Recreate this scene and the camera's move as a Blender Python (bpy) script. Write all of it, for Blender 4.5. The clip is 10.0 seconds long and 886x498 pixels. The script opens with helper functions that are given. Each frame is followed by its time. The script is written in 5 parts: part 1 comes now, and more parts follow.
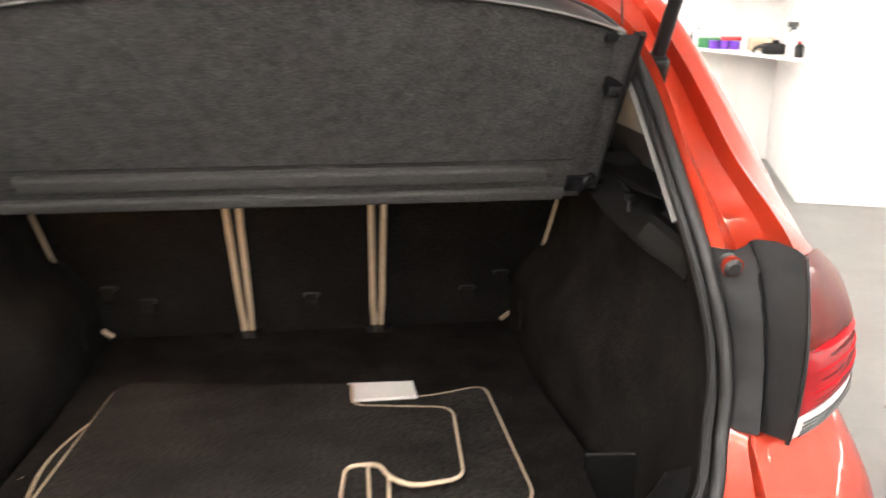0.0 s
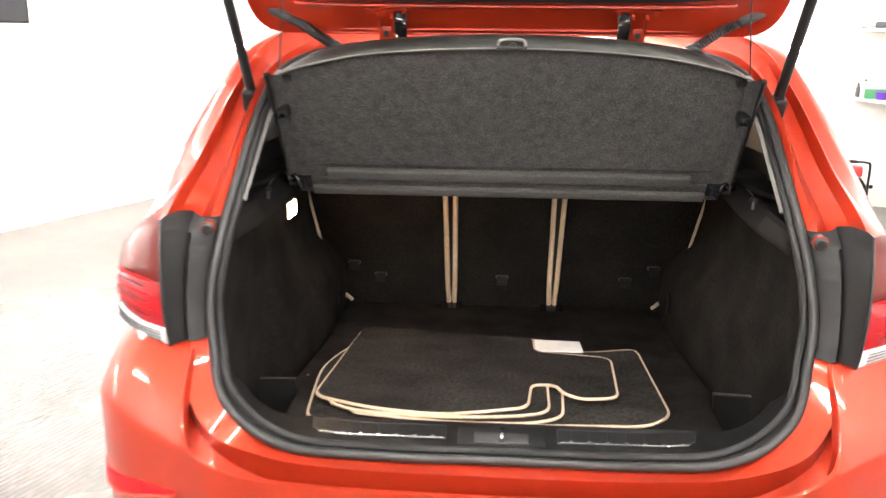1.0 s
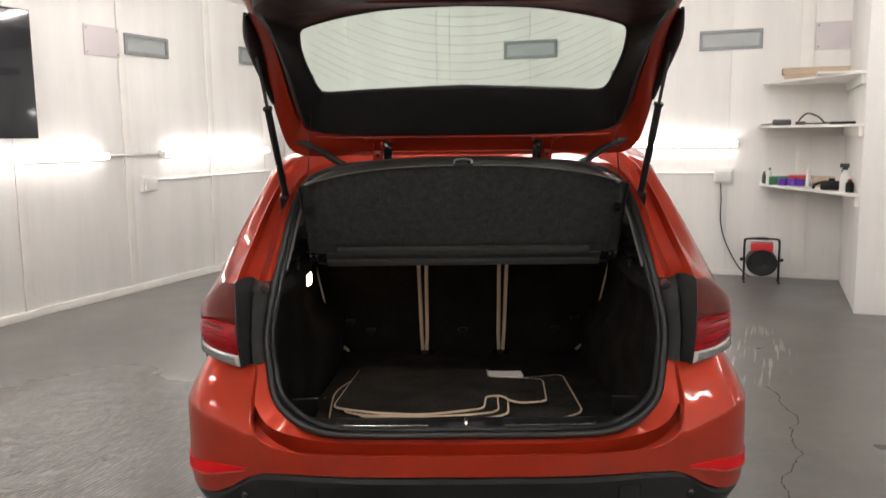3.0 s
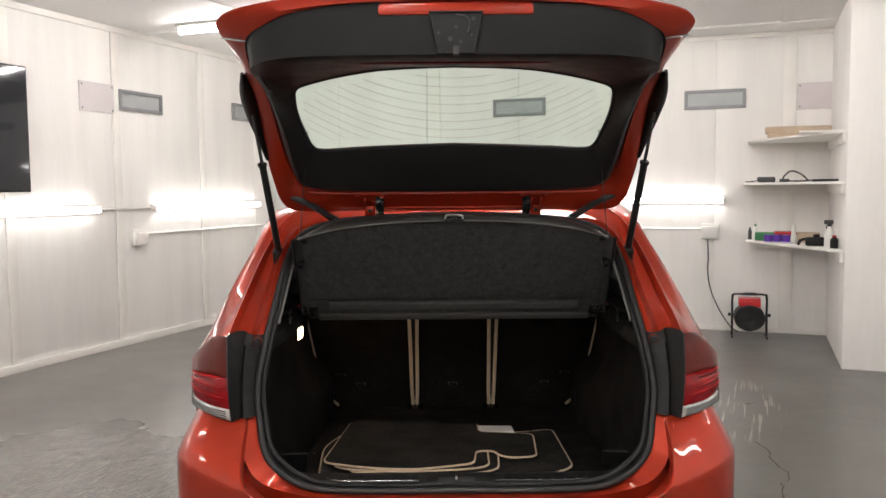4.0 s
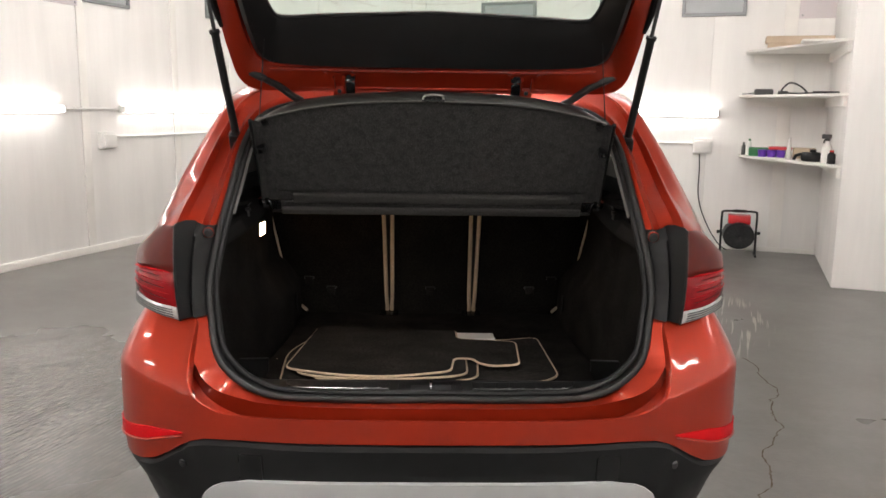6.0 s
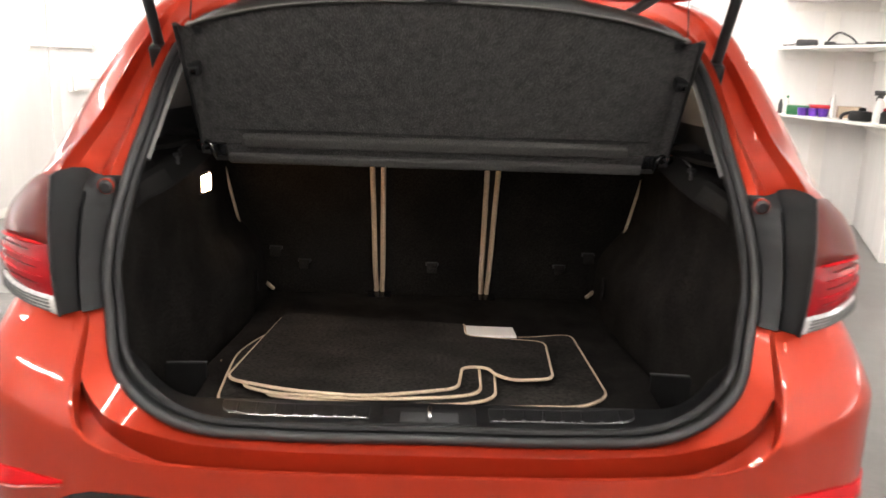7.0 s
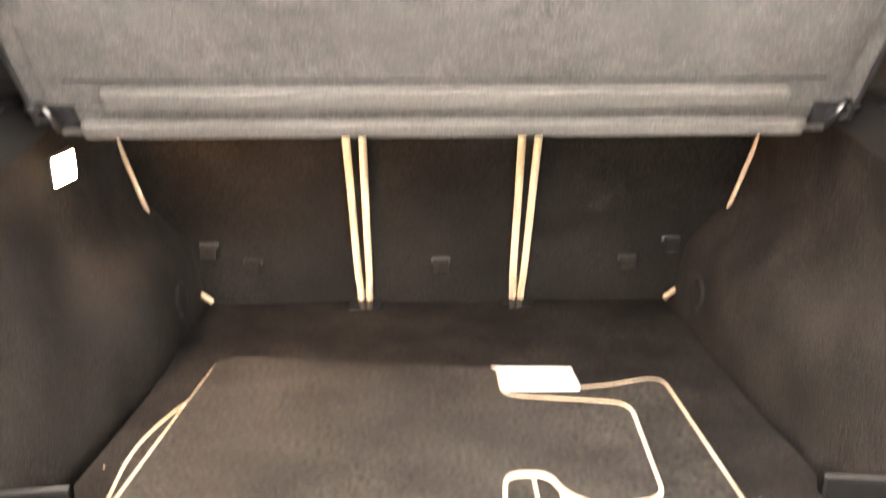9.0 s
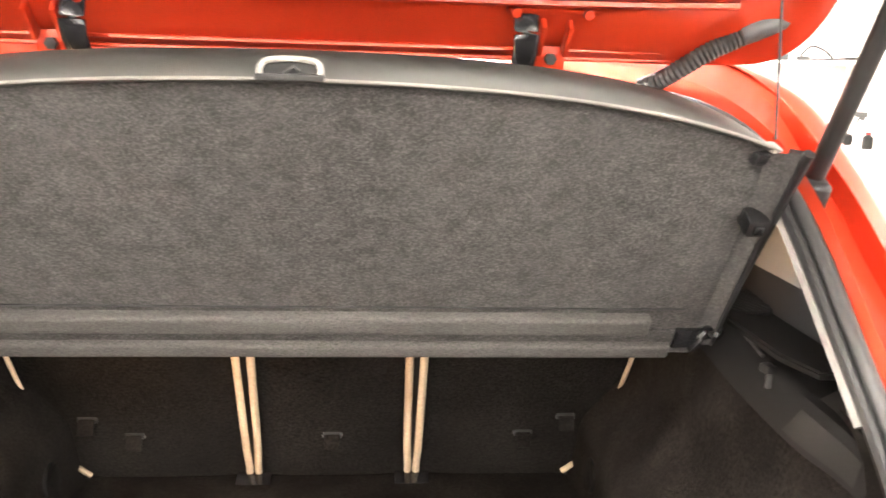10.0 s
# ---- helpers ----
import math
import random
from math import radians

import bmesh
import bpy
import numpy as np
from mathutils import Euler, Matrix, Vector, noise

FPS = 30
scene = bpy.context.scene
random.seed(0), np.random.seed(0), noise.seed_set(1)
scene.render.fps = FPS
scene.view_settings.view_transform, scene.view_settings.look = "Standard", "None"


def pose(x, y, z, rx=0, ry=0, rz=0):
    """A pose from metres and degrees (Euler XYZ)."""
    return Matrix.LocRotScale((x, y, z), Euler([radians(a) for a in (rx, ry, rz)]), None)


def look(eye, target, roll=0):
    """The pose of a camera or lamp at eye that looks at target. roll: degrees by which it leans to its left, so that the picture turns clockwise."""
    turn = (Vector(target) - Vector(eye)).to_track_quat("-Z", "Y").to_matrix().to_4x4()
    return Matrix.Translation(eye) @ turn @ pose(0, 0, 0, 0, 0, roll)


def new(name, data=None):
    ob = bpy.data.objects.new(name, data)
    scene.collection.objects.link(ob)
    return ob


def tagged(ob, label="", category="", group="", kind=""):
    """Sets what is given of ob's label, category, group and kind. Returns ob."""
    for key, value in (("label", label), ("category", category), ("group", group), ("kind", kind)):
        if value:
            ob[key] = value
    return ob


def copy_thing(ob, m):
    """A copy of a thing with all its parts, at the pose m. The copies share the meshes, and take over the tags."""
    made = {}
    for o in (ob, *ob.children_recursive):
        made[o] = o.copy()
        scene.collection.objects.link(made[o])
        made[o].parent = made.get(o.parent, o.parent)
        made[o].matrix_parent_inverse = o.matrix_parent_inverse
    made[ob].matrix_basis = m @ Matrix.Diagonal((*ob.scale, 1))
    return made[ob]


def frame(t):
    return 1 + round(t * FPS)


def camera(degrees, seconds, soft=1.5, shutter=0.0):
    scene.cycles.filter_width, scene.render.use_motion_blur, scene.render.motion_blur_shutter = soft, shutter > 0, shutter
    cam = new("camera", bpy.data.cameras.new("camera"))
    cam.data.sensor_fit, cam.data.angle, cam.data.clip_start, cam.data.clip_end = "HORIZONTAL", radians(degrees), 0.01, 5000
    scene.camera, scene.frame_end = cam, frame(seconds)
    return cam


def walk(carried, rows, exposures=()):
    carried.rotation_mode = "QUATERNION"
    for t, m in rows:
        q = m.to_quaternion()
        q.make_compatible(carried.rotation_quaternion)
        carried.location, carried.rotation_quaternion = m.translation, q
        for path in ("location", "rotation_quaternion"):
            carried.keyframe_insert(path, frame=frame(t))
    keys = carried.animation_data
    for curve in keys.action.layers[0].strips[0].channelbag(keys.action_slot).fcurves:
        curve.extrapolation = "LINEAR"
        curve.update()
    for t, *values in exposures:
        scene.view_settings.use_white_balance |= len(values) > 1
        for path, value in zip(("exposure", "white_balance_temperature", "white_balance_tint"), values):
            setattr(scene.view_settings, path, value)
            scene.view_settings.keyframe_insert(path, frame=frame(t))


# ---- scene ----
cam = camera(56.73, 10.0, shutter=0.5)
PATH = [
    (0, (0.0833, -0.9883, 1.5015), (0.3266, 0.9053, 0.9057), 0.18),
    (0.5, (0.0429, -1.2822, 1.5062), (0.0456, 0.6425, 0.9626), 0.66),
    (1, (-0.0276, -1.5950, 1.5234), (-0.1501, 0.3389, 1.0284), 0.62),
    (1.5, (-0.0892, -1.8724, 1.5370), (-0.1883, 0.0690, 1.0668), 0.45),
    (2, (-0.0649, -2.1472, 1.5628), (-0.1395, -0.1923, 1.1471), -0.26),
    (2.5, (-0.0384, -2.3738, 1.5827), (-0.0873, -0.4074, 1.2212), -0.55),
    (3, (-0.0365, -2.4703, 1.6067), (-0.0601, -0.4898, 1.3293), -0.66),
    (4.5, (-0.0426, -2.5078, 1.6108), (-0.0273, -0.5118, 1.4850), -0.09),
    (5, (-0.0298, -2.4886, 1.5743), (-0.0016, -0.4996, 1.3667), 0.30),
    (5.5, (-0.0202, -2.4278, 1.5399), (0.0130, -0.4493, 1.2494), 0.46),
    (7, (-0.0142, -1.5027, 1.3810), (0.0243, 0.4487, 0.9445), 1.95),
    (7.5, (0.0030, -1.0995, 1.3568), (-0.0036, 0.8296, 0.8293), 2.69),
    (8, (-0.0316, -0.8104, 1.3109), (-0.0368, 1.0860, 0.6755), 0.24),
    (8.5, (-0.0274, -0.6837, 1.2699), (0.0041, 1.1873, 0.5640), -0.29),
    (9, (-0.0332, -0.6687, 1.3491), (0.0132, 1.2280, 0.7163), -0.10),
    (9.5, (0.0170, -0.6096, 1.4986), (0.1218, 1.3317, 1.0291), 0.77),
    (10, (0.0831, -0.6079, 1.5224), (0.2494, 1.3376, 1.0893), 1.79),
]
exposures = [(0, 2.4, 6500, 10), (0.5, 3.3, 6500, 10), (1, 2.7, 6500, 10), (1.5, 1.78, 6500, 10), (2, 1.1, 6500, 10), (2.5, 0.86, 6500, 10), (3, 0.62, 6500, 10), (4.5, 0.60, 6500, 10), (5, 0.72, 6500, 10), (5.5, 0.74, 6500, 10), (7, 1.65, 6500, 10), (7.5, 3.6, 6550, 11), (8, 4.35, 7050, 12), (8.5, 4.75, 7050, 12), (9, 4.85, 7050, 12), (9.5, 4.4, 7000, 12), (10, 3.8, 6950, 12)]
walk(cam, [(t, look(eye, target, roll)) for t, eye, target, roll in PATH], exposures)

# ---- world: a closed room, a dim grey outside ----
world = bpy.data.worlds.new("world")
world.use_nodes = True
world.node_tree.nodes["Background"].inputs[0].default_value = (0.5, 0.55, 0.6, 1)
world.node_tree.nodes["Background"].inputs[1].default_value = 0.05
scene.world = world
TUBE_POWER, CEILING_POWER, BOOT_LAMP = 9.0, 47.0, 40.0

V = Vector
ROOM = pose(0, 0, 0, 0, 0, -21)


# ---- materials ----
def material(name, color, rough=0.5, metal=0.0, coat=0.0, grain=0.0, scale=40.0, bump=0.0, bump_scale=None, stain=0.0, stain_scale=2.0, spec=0.5, rough_var=0.0, stretch=(1, 1, 1), sheen=0.0, coat_ior=1.36, coat_rough=0.04):
    """Principled surface with a fine grain and a large stain, in object metres."""
    m = bpy.data.materials.new(name)
    m.use_nodes = True
    nt = m.node_tree
    b = nt.nodes["Principled BSDF"]
    b.inputs["Base Color"].default_value = (*color, 1)
    b.inputs["Roughness"].default_value = rough
    b.inputs["Metallic"].default_value = metal
    b.inputs["Coat Weight"].default_value = coat
    b.inputs["Coat Roughness"].default_value = coat_rough
    b.inputs["Coat IOR"].default_value = coat_ior
    b.inputs["Specular IOR Level"].default_value = spec
    b.inputs["Sheen Weight"].default_value = sheen
    b.inputs["Sheen Roughness"].default_value = 0.45
    b.inputs["Sheen Tint"].default_value = (1.0, 0.86, 0.76, 1)
    tc = nt.nodes.new("ShaderNodeTexCoord")
    mp = nt.nodes.new("ShaderNodeMapping")
    mp.inputs["Scale"].default_value = stretch
    nt.links.new(tc.outputs["Object"], mp.inputs[0])

    def field(sc, detail=3.0):
        n = nt.nodes.new("ShaderNodeTexNoise")
        n.inputs["Scale"].default_value = sc
        n.inputs["Detail"].default_value = detail
        nt.links.new(mp.outputs[0], n.inputs["Vector"])
        return n.outputs["Fac"]

    def ranged(sock, lo, hi, a=0.3, c=0.7):
        r = nt.nodes.new("ShaderNodeMapRange")
        r.inputs[1].default_value, r.inputs[2].default_value, r.inputs[3].default_value, r.inputs[4].default_value = a, c, lo, hi
        nt.links.new(sock, r.inputs[0])
        return r.outputs[0]

    factor = None
    if grain:
        factor = ranged(field(scale, 2.0), 1 - grain, 1 + grain)
    if stain:
        s = ranged(field(stain_scale, 5.0), 1 - stain, 1 + stain)
        if factor is None:
            factor = s
        else:
            mul = nt.nodes.new("ShaderNodeMath")
            mul.operation = "MULTIPLY"
            nt.links.new(factor, mul.inputs[0])
            nt.links.new(s, mul.inputs[1])
            factor = mul.outputs[0]
    if factor is not None:
        vm = nt.nodes.new("ShaderNodeVectorMath")
        vm.operation = "SCALE"
        vm.inputs[0].default_value = color
        nt.links.new(factor, vm.inputs["Scale"])
        nt.links.new(vm.outputs[0], b.inputs["Base Color"])
    if rough_var:
        nt.links.new(ranged(field(stain_scale * 1.7, 6.0), max(0.03, rough - rough_var), rough + rough_var), b.inputs["Roughness"])
    if bump:
        bp = nt.nodes.new("ShaderNodeBump")
        bp.inputs["Strength"].default_value = 1.0
        bp.inputs["Distance"].default_value = bump
        nt.links.new(field(bump_scale or scale, 3.0), bp.inputs["Height"])
        nt.links.new(bp.outputs[0], b.inputs["Normal"])
    return m


def glowing(name, color, power):
    m = bpy.data.materials.new(name)
    m.use_nodes = True
    b = m.node_tree.nodes["Principled BSDF"]
    b.inputs["Base Color"].default_value = (0.8, 0.8, 0.8, 1)
    b.inputs["Emission Color"].default_value = (*color, 1)
    b.inputs["Emission Strength"].default_value = power
    return m


def clear_glass(name, tint, rough=0.0):
    """Thin pane: tinted see-through with a little mirror."""
    m = bpy.data.materials.new(name)
    m.use_nodes = True
    nt = m.node_tree
    nt.nodes.clear()
    out = nt.nodes.new("ShaderNodeOutputMaterial")
    mix = nt.nodes.new("ShaderNodeMixShader")
    tr = nt.nodes.new("ShaderNodeBsdfTransparent")
    gl = nt.nodes.new("ShaderNodeBsdfGlossy")
    tr.inputs[0].default_value = (*tint, 1)
    gl.inputs["Roughness"].default_value = 0.02
    mix.inputs[0].default_value = 0.05
    nt.links.new(tr.outputs[0], mix.inputs[1])
    nt.links.new(gl.outputs[0], mix.inputs[2])
    nt.links.new(mix.outputs[0], out.inputs[0])
    return m


PAINT = material("orange paint", (0.335, 0.0258, 0.0090), 0.38, 0.45, 0.8, spec=0.12, grain=0.10, scale=900, stain=0.03, stain_scale=3, coat_ior=1.45, coat_rough=0.045)
BLACK = material("black plastic", (0.0075, 0.0075, 0.008), 0.46, spec=0.28, bump=0.0004, bump_scale=900, stain=0.15, stain_scale=9, rough_var=0.08)
BLACK_GLOSS = material("gloss black", (0.012, 0.012, 0.013), 0.12, coat=0.5)
GREY_TRIM = material("dark grey trim", (0.035, 0.035, 0.036), 0.5, bump=0.0004, bump_scale=700, stain=0.1, stain_scale=6)
RUBBER = material("rubber", (0.010, 0.010, 0.0104), 0.55, grain=0.1, scale=200, stain=0.25, stain_scale=6)
CARPET = material("boot carpet", (0.0096, 0.0084, 0.0076), 0.95, grain=0.75, scale=210, bump=0.0016, bump_scale=330, stain=0.55, stain_scale=9, spec=0.08, sheen=0.0, stretch=(1.3, 1.3, 0.8))
FELT_RIB = material("shelf rib felt", (0.048, 0.046, 0.044), 0.95, grain=0.4, scale=420, bump=0.0006, bump_scale=600, spec=0.1)
SEAT_CLOTH = material("seat back cloth", (0.0078, 0.0069, 0.0062), 0.95, grain=0.75, scale=190, bump=0.0012, bump_scale=320, stain=0.45, stain_scale=6, spec=0.1)
MAT_PILE = material("mat pile", (0.0170, 0.0153, 0.0138), 0.95, grain=0.7, scale=200, bump=0.0022, bump_scale=240, stain=0.42, stain_scale=10, spec=0.1, stretch=(0.6, 1, 1))
BEIGE = material("beige piping", (0.50, 0.39, 0.27), 0.7, grain=0.14, scale=160, bump=0.0006, bump_scale=260, stain=0.12, stain_scale=9)
EDGE_METAL = material("polished sill edge", (0.30, 0.30, 0.31), 0.28, 1.0, stain=0.2, stain_scale=25)
CHROME = material("steel", (0.62, 0.62, 0.63), 0.22, 1.0, stain=0.08, stain_scale=20)
SILVER = material("silver paint", (0.72, 0.73, 0.74), 0.34, 0.35, coat=0.3, stain=0.05)
LENS_RED = material("red lens", (0.23, 0.003, 0.006), 0.25, spec=0.2, coat=0.15, coat_ior=1.45, coat_rough=0.03, stain=0.2, stain_scale=30)
LENS_GROOVE = material("dark red lens gap", (0.085, 0.002, 0.003), 0.4, spec=0.1, coat=0.0, stain=0.2, stain_scale=30)
RIM_GREY = material("shelf rim plastic", (0.021, 0.0205, 0.0185), 0.5, bump=0.0004, bump_scale=700, stain=0.1, stain_scale=6)
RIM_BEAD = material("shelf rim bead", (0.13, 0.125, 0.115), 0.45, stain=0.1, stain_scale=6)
LENS_DARK = material("smoked red lens", (0.085, 0.009, 0.006), 0.3, spec=0.10, coat=0.12, coat_ior=1.45, coat_rough=0.03, stain=0.2, stain_scale=10)
LENS_BAR = material("bright red light bar", (0.50, 0.008, 0.013), 0.35, spec=0.1, coat=0.0, stain=0.1, stain_scale=40)
REFLECTOR = material("red reflector", (0.52, 0.005, 0.008), 0.25, spec=0.2, grain=0.12, scale=300)
LENS_CLEAR = material("clear ribbed lens", (0.46, 0.45, 0.44), 0.18, coat=0.6, grain=0.25, scale=160, stretch=(1, 1, 0.1))
PALE_TRIM = material("pale pillar trim", (0.09, 0.087, 0.082), 0.7, bump=0.0003, bump_scale=500, stain=0.05)
GREY_PLASTIC = material("mid grey trim", (0.20, 0.195, 0.18), 0.6, bump=0.0003, bump_scale=600, stain=0.06)
PALE_LINING = material("pale pillar lining", (0.42, 0.41, 0.385), 0.6, bump=0.0003, bump_scale=600, stain=0.06)
LEDGE_BLACK = material("ledge black plastic", (0.0065, 0.0062, 0.006), 0.65, spec=0.10, bump=0.0003, bump_scale=600, stain=0.08)
LEDGE_GREY = material("ledge grey plastic", (0.012, 0.0115, 0.011), 0.65, spec=0.12, bump=0.0003, bump_scale=600, stain=0.08)
CAR_GLASS = clear_glass("car window glass", (0.62, 0.66, 0.64))
GATE_GLASS = clear_glass("rear window glass", (0.74, 0.84, 0.785))
TYRE = material("tyre", (0.02, 0.02, 0.02), 0.8, stain=0.2, stain_scale=8)
RIM = material("alloy", (0.5, 0.5, 0.52), 0.3, 0.9, stain=0.06)
WALL = material("white wall paint", (0.79, 0.775, 0.75), 0.62, grain=0.012, scale=30, bump=0.0006, bump_scale=45, stain=0.05, stain_scale=4.0, rough_var=0.1, stretch=(1, 1, 0.10))
WALL_TRIM = material("white timber paint", (0.80, 0.78, 0.74), 0.5, bump=0.0005, bump_scale=60, stain=0.05, stain_scale=3)
CEILING = material("ceiling paint", (0.74, 0.73, 0.71), 0.6, bump=0.0005, bump_scale=30, stain=0.04, stain_scale=1.0)
WHITE_PLASTIC = material("white plastic", (0.72, 0.71, 0.68), 0.4, stain=0.04, stain_scale=8)
PALE_PANEL = material("pale lilac plate", (0.62, 0.57, 0.58), 0.5, stain=0.04, stain_scale=3)
VENT_GREY = material("grey vent metal", (0.24, 0.25, 0.25), 0.5, 0.2, stain=0.08, stain_scale=8)
VENT_DARK = material("vent panel", (0.36, 0.375, 0.38), 0.45, grain=0.05, scale=200, stain=0.06, stain_scale=5)
SCREEN = material("television screen", (0.008, 0.009, 0.014), 0.10, coat=0.5)
RED_METAL = material("red enamel", (0.50, 0.012, 0.015), 0.35, coat=0.4, stain=0.06, stain_scale=9)
GREEN_PLASTIC = material("green plastic", (0.02, 0.16, 0.05), 0.45, stain=0.05, stain_scale=9)
PURPLE = material("purple plastic", (0.12, 0.035, 0.36), 0.45, stain=0.05, stain_scale=9)
CARD = material("brown card", (0.46, 0.36, 0.26), 0.8, grain=0.05, scale=90, stain=0.08, stain_scale=6)
PAPER = material("white paper", (0.80, 0.78, 0.75), 0.7, stain=0.03, stain_scale=12)
HEATER_LINE = material("heating wire", (0.22, 0.19, 0.15), 0.5, stain=0.05)
TUBE_GLOW = glowing("lit tube", (1.0, 0.955, 0.92), TUBE_POWER)
CEILING_GLOW = glowing("lit ceiling tube", (1.0, 0.955, 0.92), CEILING_POWER)
BOOT_GLOW = glowing("lit boot lamp", (1.0, 0.58, 0.28), BOOT_LAMP)


def felt_cloth(name, color):
    """Needled felt: short pale fibres lying in two directions over a mottled dark ground."""
    m = material(name, color, 0.95, grain=0.35, scale=520, bump=0.0008, bump_scale=520, stain=0.22, stain_scale=45, spec=0.08)
    nt = m.node_tree
    b = nt.nodes["Principled BSDF"]
    tc = nt.nodes.new("ShaderNodeTexCoord")
    fields = []
    for turn in (0.75, -0.75, 1.57):
        mp = nt.nodes.new("ShaderNodeMapping")
        mp.inputs["Rotation"].default_value = (0.55, turn, 0.0)
        mp.inputs["Scale"].default_value = (270, 260, 240)
        nt.links.new(tc.outputs["Object"], mp.inputs[0])
        n = nt.nodes.new("ShaderNodeTexNoise")
        n.inputs["Scale"].default_value = 1.0
        n.inputs["Detail"].default_value = 1.0
        nt.links.new(mp.outputs[0], n.inputs["Vector"])
        fields.append(n.outputs["Fac"])
    top = fields[0]
    for f in fields[1:]:
        mx = nt.nodes.new("ShaderNodeMath")
        mx.operation = "MAXIMUM"
        nt.links.new(top, mx.inputs[0])
        nt.links.new(f, mx.inputs[1])
        top = mx.outputs[0]
    r = nt.nodes.new("ShaderNodeMapRange")
    r.inputs[1].default_value, r.inputs[2].default_value, r.inputs[3].default_value, r.inputs[4].default_value = 0.52, 0.74, 0.82, 1.5
    nt.links.new(top, r.inputs[0])
    vm = nt.nodes.new("ShaderNodeVectorMath")
    vm.operation = "SCALE"
    nt.links.new(b.inputs["Base Color"].links[0].from_socket, vm.inputs[0])
    nt.links.new(r.outputs[0], vm.inputs["Scale"])
    nt.links.new(vm.outputs[0], b.inputs["Base Color"])
    return m


FELT = felt_cloth("shelf felt", (0.037, 0.0357, 0.0352))


def floor_paint():
    """Worn grey floor paint: broad stains, brushed ribs that catch the light in a worn patch, their glints also painted
    in pale, pale scuffs.
    """
    m = material("grey floor paint", (0.121, 0.1155, 0.108), 0.36, grain=0.06, scale=25, stain=0.16, stain_scale=0.9)
    nt = m.node_tree
    b = nt.nodes["Principled BSDF"]
    tc = nt.nodes.new("ShaderNodeTexCoord")

    def noise(sc, stretch, detail=6.0):
        mp = nt.nodes.new("ShaderNodeMapping")
        mp.inputs["Scale"].default_value = stretch
        nt.links.new(tc.outputs["Object"], mp.inputs[0])
        n = nt.nodes.new("ShaderNodeTexNoise")
        n.inputs["Scale"].default_value = sc
        n.inputs["Detail"].default_value = detail
        nt.links.new(mp.outputs[0], n.inputs["Vector"])
        return n.outputs["Fac"]

    def mapped(sock, a, c, lo, hi):
        r = nt.nodes.new("ShaderNodeMapRange")
        r.inputs[1].default_value, r.inputs[2].default_value, r.inputs[3].default_value, r.inputs[4].default_value = a, c, lo, hi
        nt.links.new(sock, r.inputs[0])
        return r.outputs[0]

    def math2(op, a, c):
        n = nt.nodes.new("ShaderNodeMath")
        n.operation = op
        nt.links.new(a, n.inputs[0])
        nt.links.new(c, n.inputs[1])
        return n.outputs[0]

    here = nt.nodes.new("ShaderNodeMapping")
    here.vector_type = "TEXTURE"
    here.inputs["Location"].default_value = (-2.75, 0.75, 0)
    here.inputs["Scale"].default_value = (1.45, 1.75, 1)
    nt.links.new(tc.outputs["Object"], here.inputs[0])
    ball = nt.nodes.new("ShaderNodeTexGradient")
    ball.gradient_type = "SPHERICAL"
    nt.links.new(here.outputs[0], ball.inputs[0])
    patch = math2("MULTIPLY", mapped(ball.outputs["Fac"], 0.0, 0.6, 0.0, 1.0), mapped(noise(1.4, (0.6, 1.3, 1), 2.0), 0.3, 0.6, 0.45, 1.0))
    wave = nt.nodes.new("ShaderNodeTexWave")
    wave.bands_direction = "X"
    wave.inputs["Scale"].default_value = 12.0
    wave.inputs["Distortion"].default_value = 1.0
    wave.inputs["Detail"].default_value = 4.0
    wave.inputs["Detail Scale"].default_value = 7.0
    nt.links.new(tc.outputs["Object"], wave.inputs["Vector"])
    grooves = math2("MULTIPLY", wave.outputs["Fac"], mapped(noise(4.0, (1.6, 0.5, 1), 3.0), 0.35, 0.7, 0.0, 0.75))
    ribs = math2("ADD", grooves, mapped(noise(55.0, (1.5, 0.4, 1), 2.0), 0.35, 0.65, 0.0, 0.5))
    rough = mapped(noise(1.6, (1, 1, 1), 4.0), 0.2, 0.8, 0.26, 0.36)
    nt.links.new(math2("SUBTRACT", rough, mapped(patch, 0, 1, 0.0, 0.15)), b.inputs["Roughness"])
    bp = nt.nodes.new("ShaderNodeBump")
    bp.inputs["Distance"].default_value = 0.0042
    bp.inputs["Strength"].default_value = 0.9
    nt.links.new(math2("ADD", math2("MULTIPLY", math2("MULTIPLY", patch, patch), ribs), mapped(noise(60, (1, 1, 1), 5.0), 0.2, 0.8, 0.0, 0.08)), bp.inputs["Height"])
    nt.links.new(bp.outputs[0], b.inputs["Normal"])
    scuff = mapped(noise(5.0, (1, 1.3, 1), 5.0), 0.45, 0.80, 0.0, 0.20)
    mix = nt.nodes.new("ShaderNodeMix")
    mix.data_type = "RGBA"
    old = b.inputs["Base Color"].links[0].from_socket
    nt.links.new(old, mix.inputs[6])
    mix.inputs[7].default_value = (0.23, 0.224, 0.214, 1)
    nt.links.new(scuff, mix.inputs[0])
    # pale flecks in the patch colour, painted for wall tube reflections on the ribs
    warm = nt.nodes.new("ShaderNodeMix")
    warm.data_type = "RGBA"
    warm.inputs[7].default_value = (0.27, 0.24, 0.212, 1)
    nt.links.new(mix.outputs[2], warm.inputs[6])
    nt.links.new(math2("MULTIPLY", mapped(patch, 0, 1, 0, 0.85), mapped(noise(40.0, (1.5, 0.28, 1), 2.0), 0.50, 0.60, 0.0, 0.95)), warm.inputs[0])
    dirt = nt.nodes.new("ShaderNodeMix")
    dirt.data_type = "RGBA"
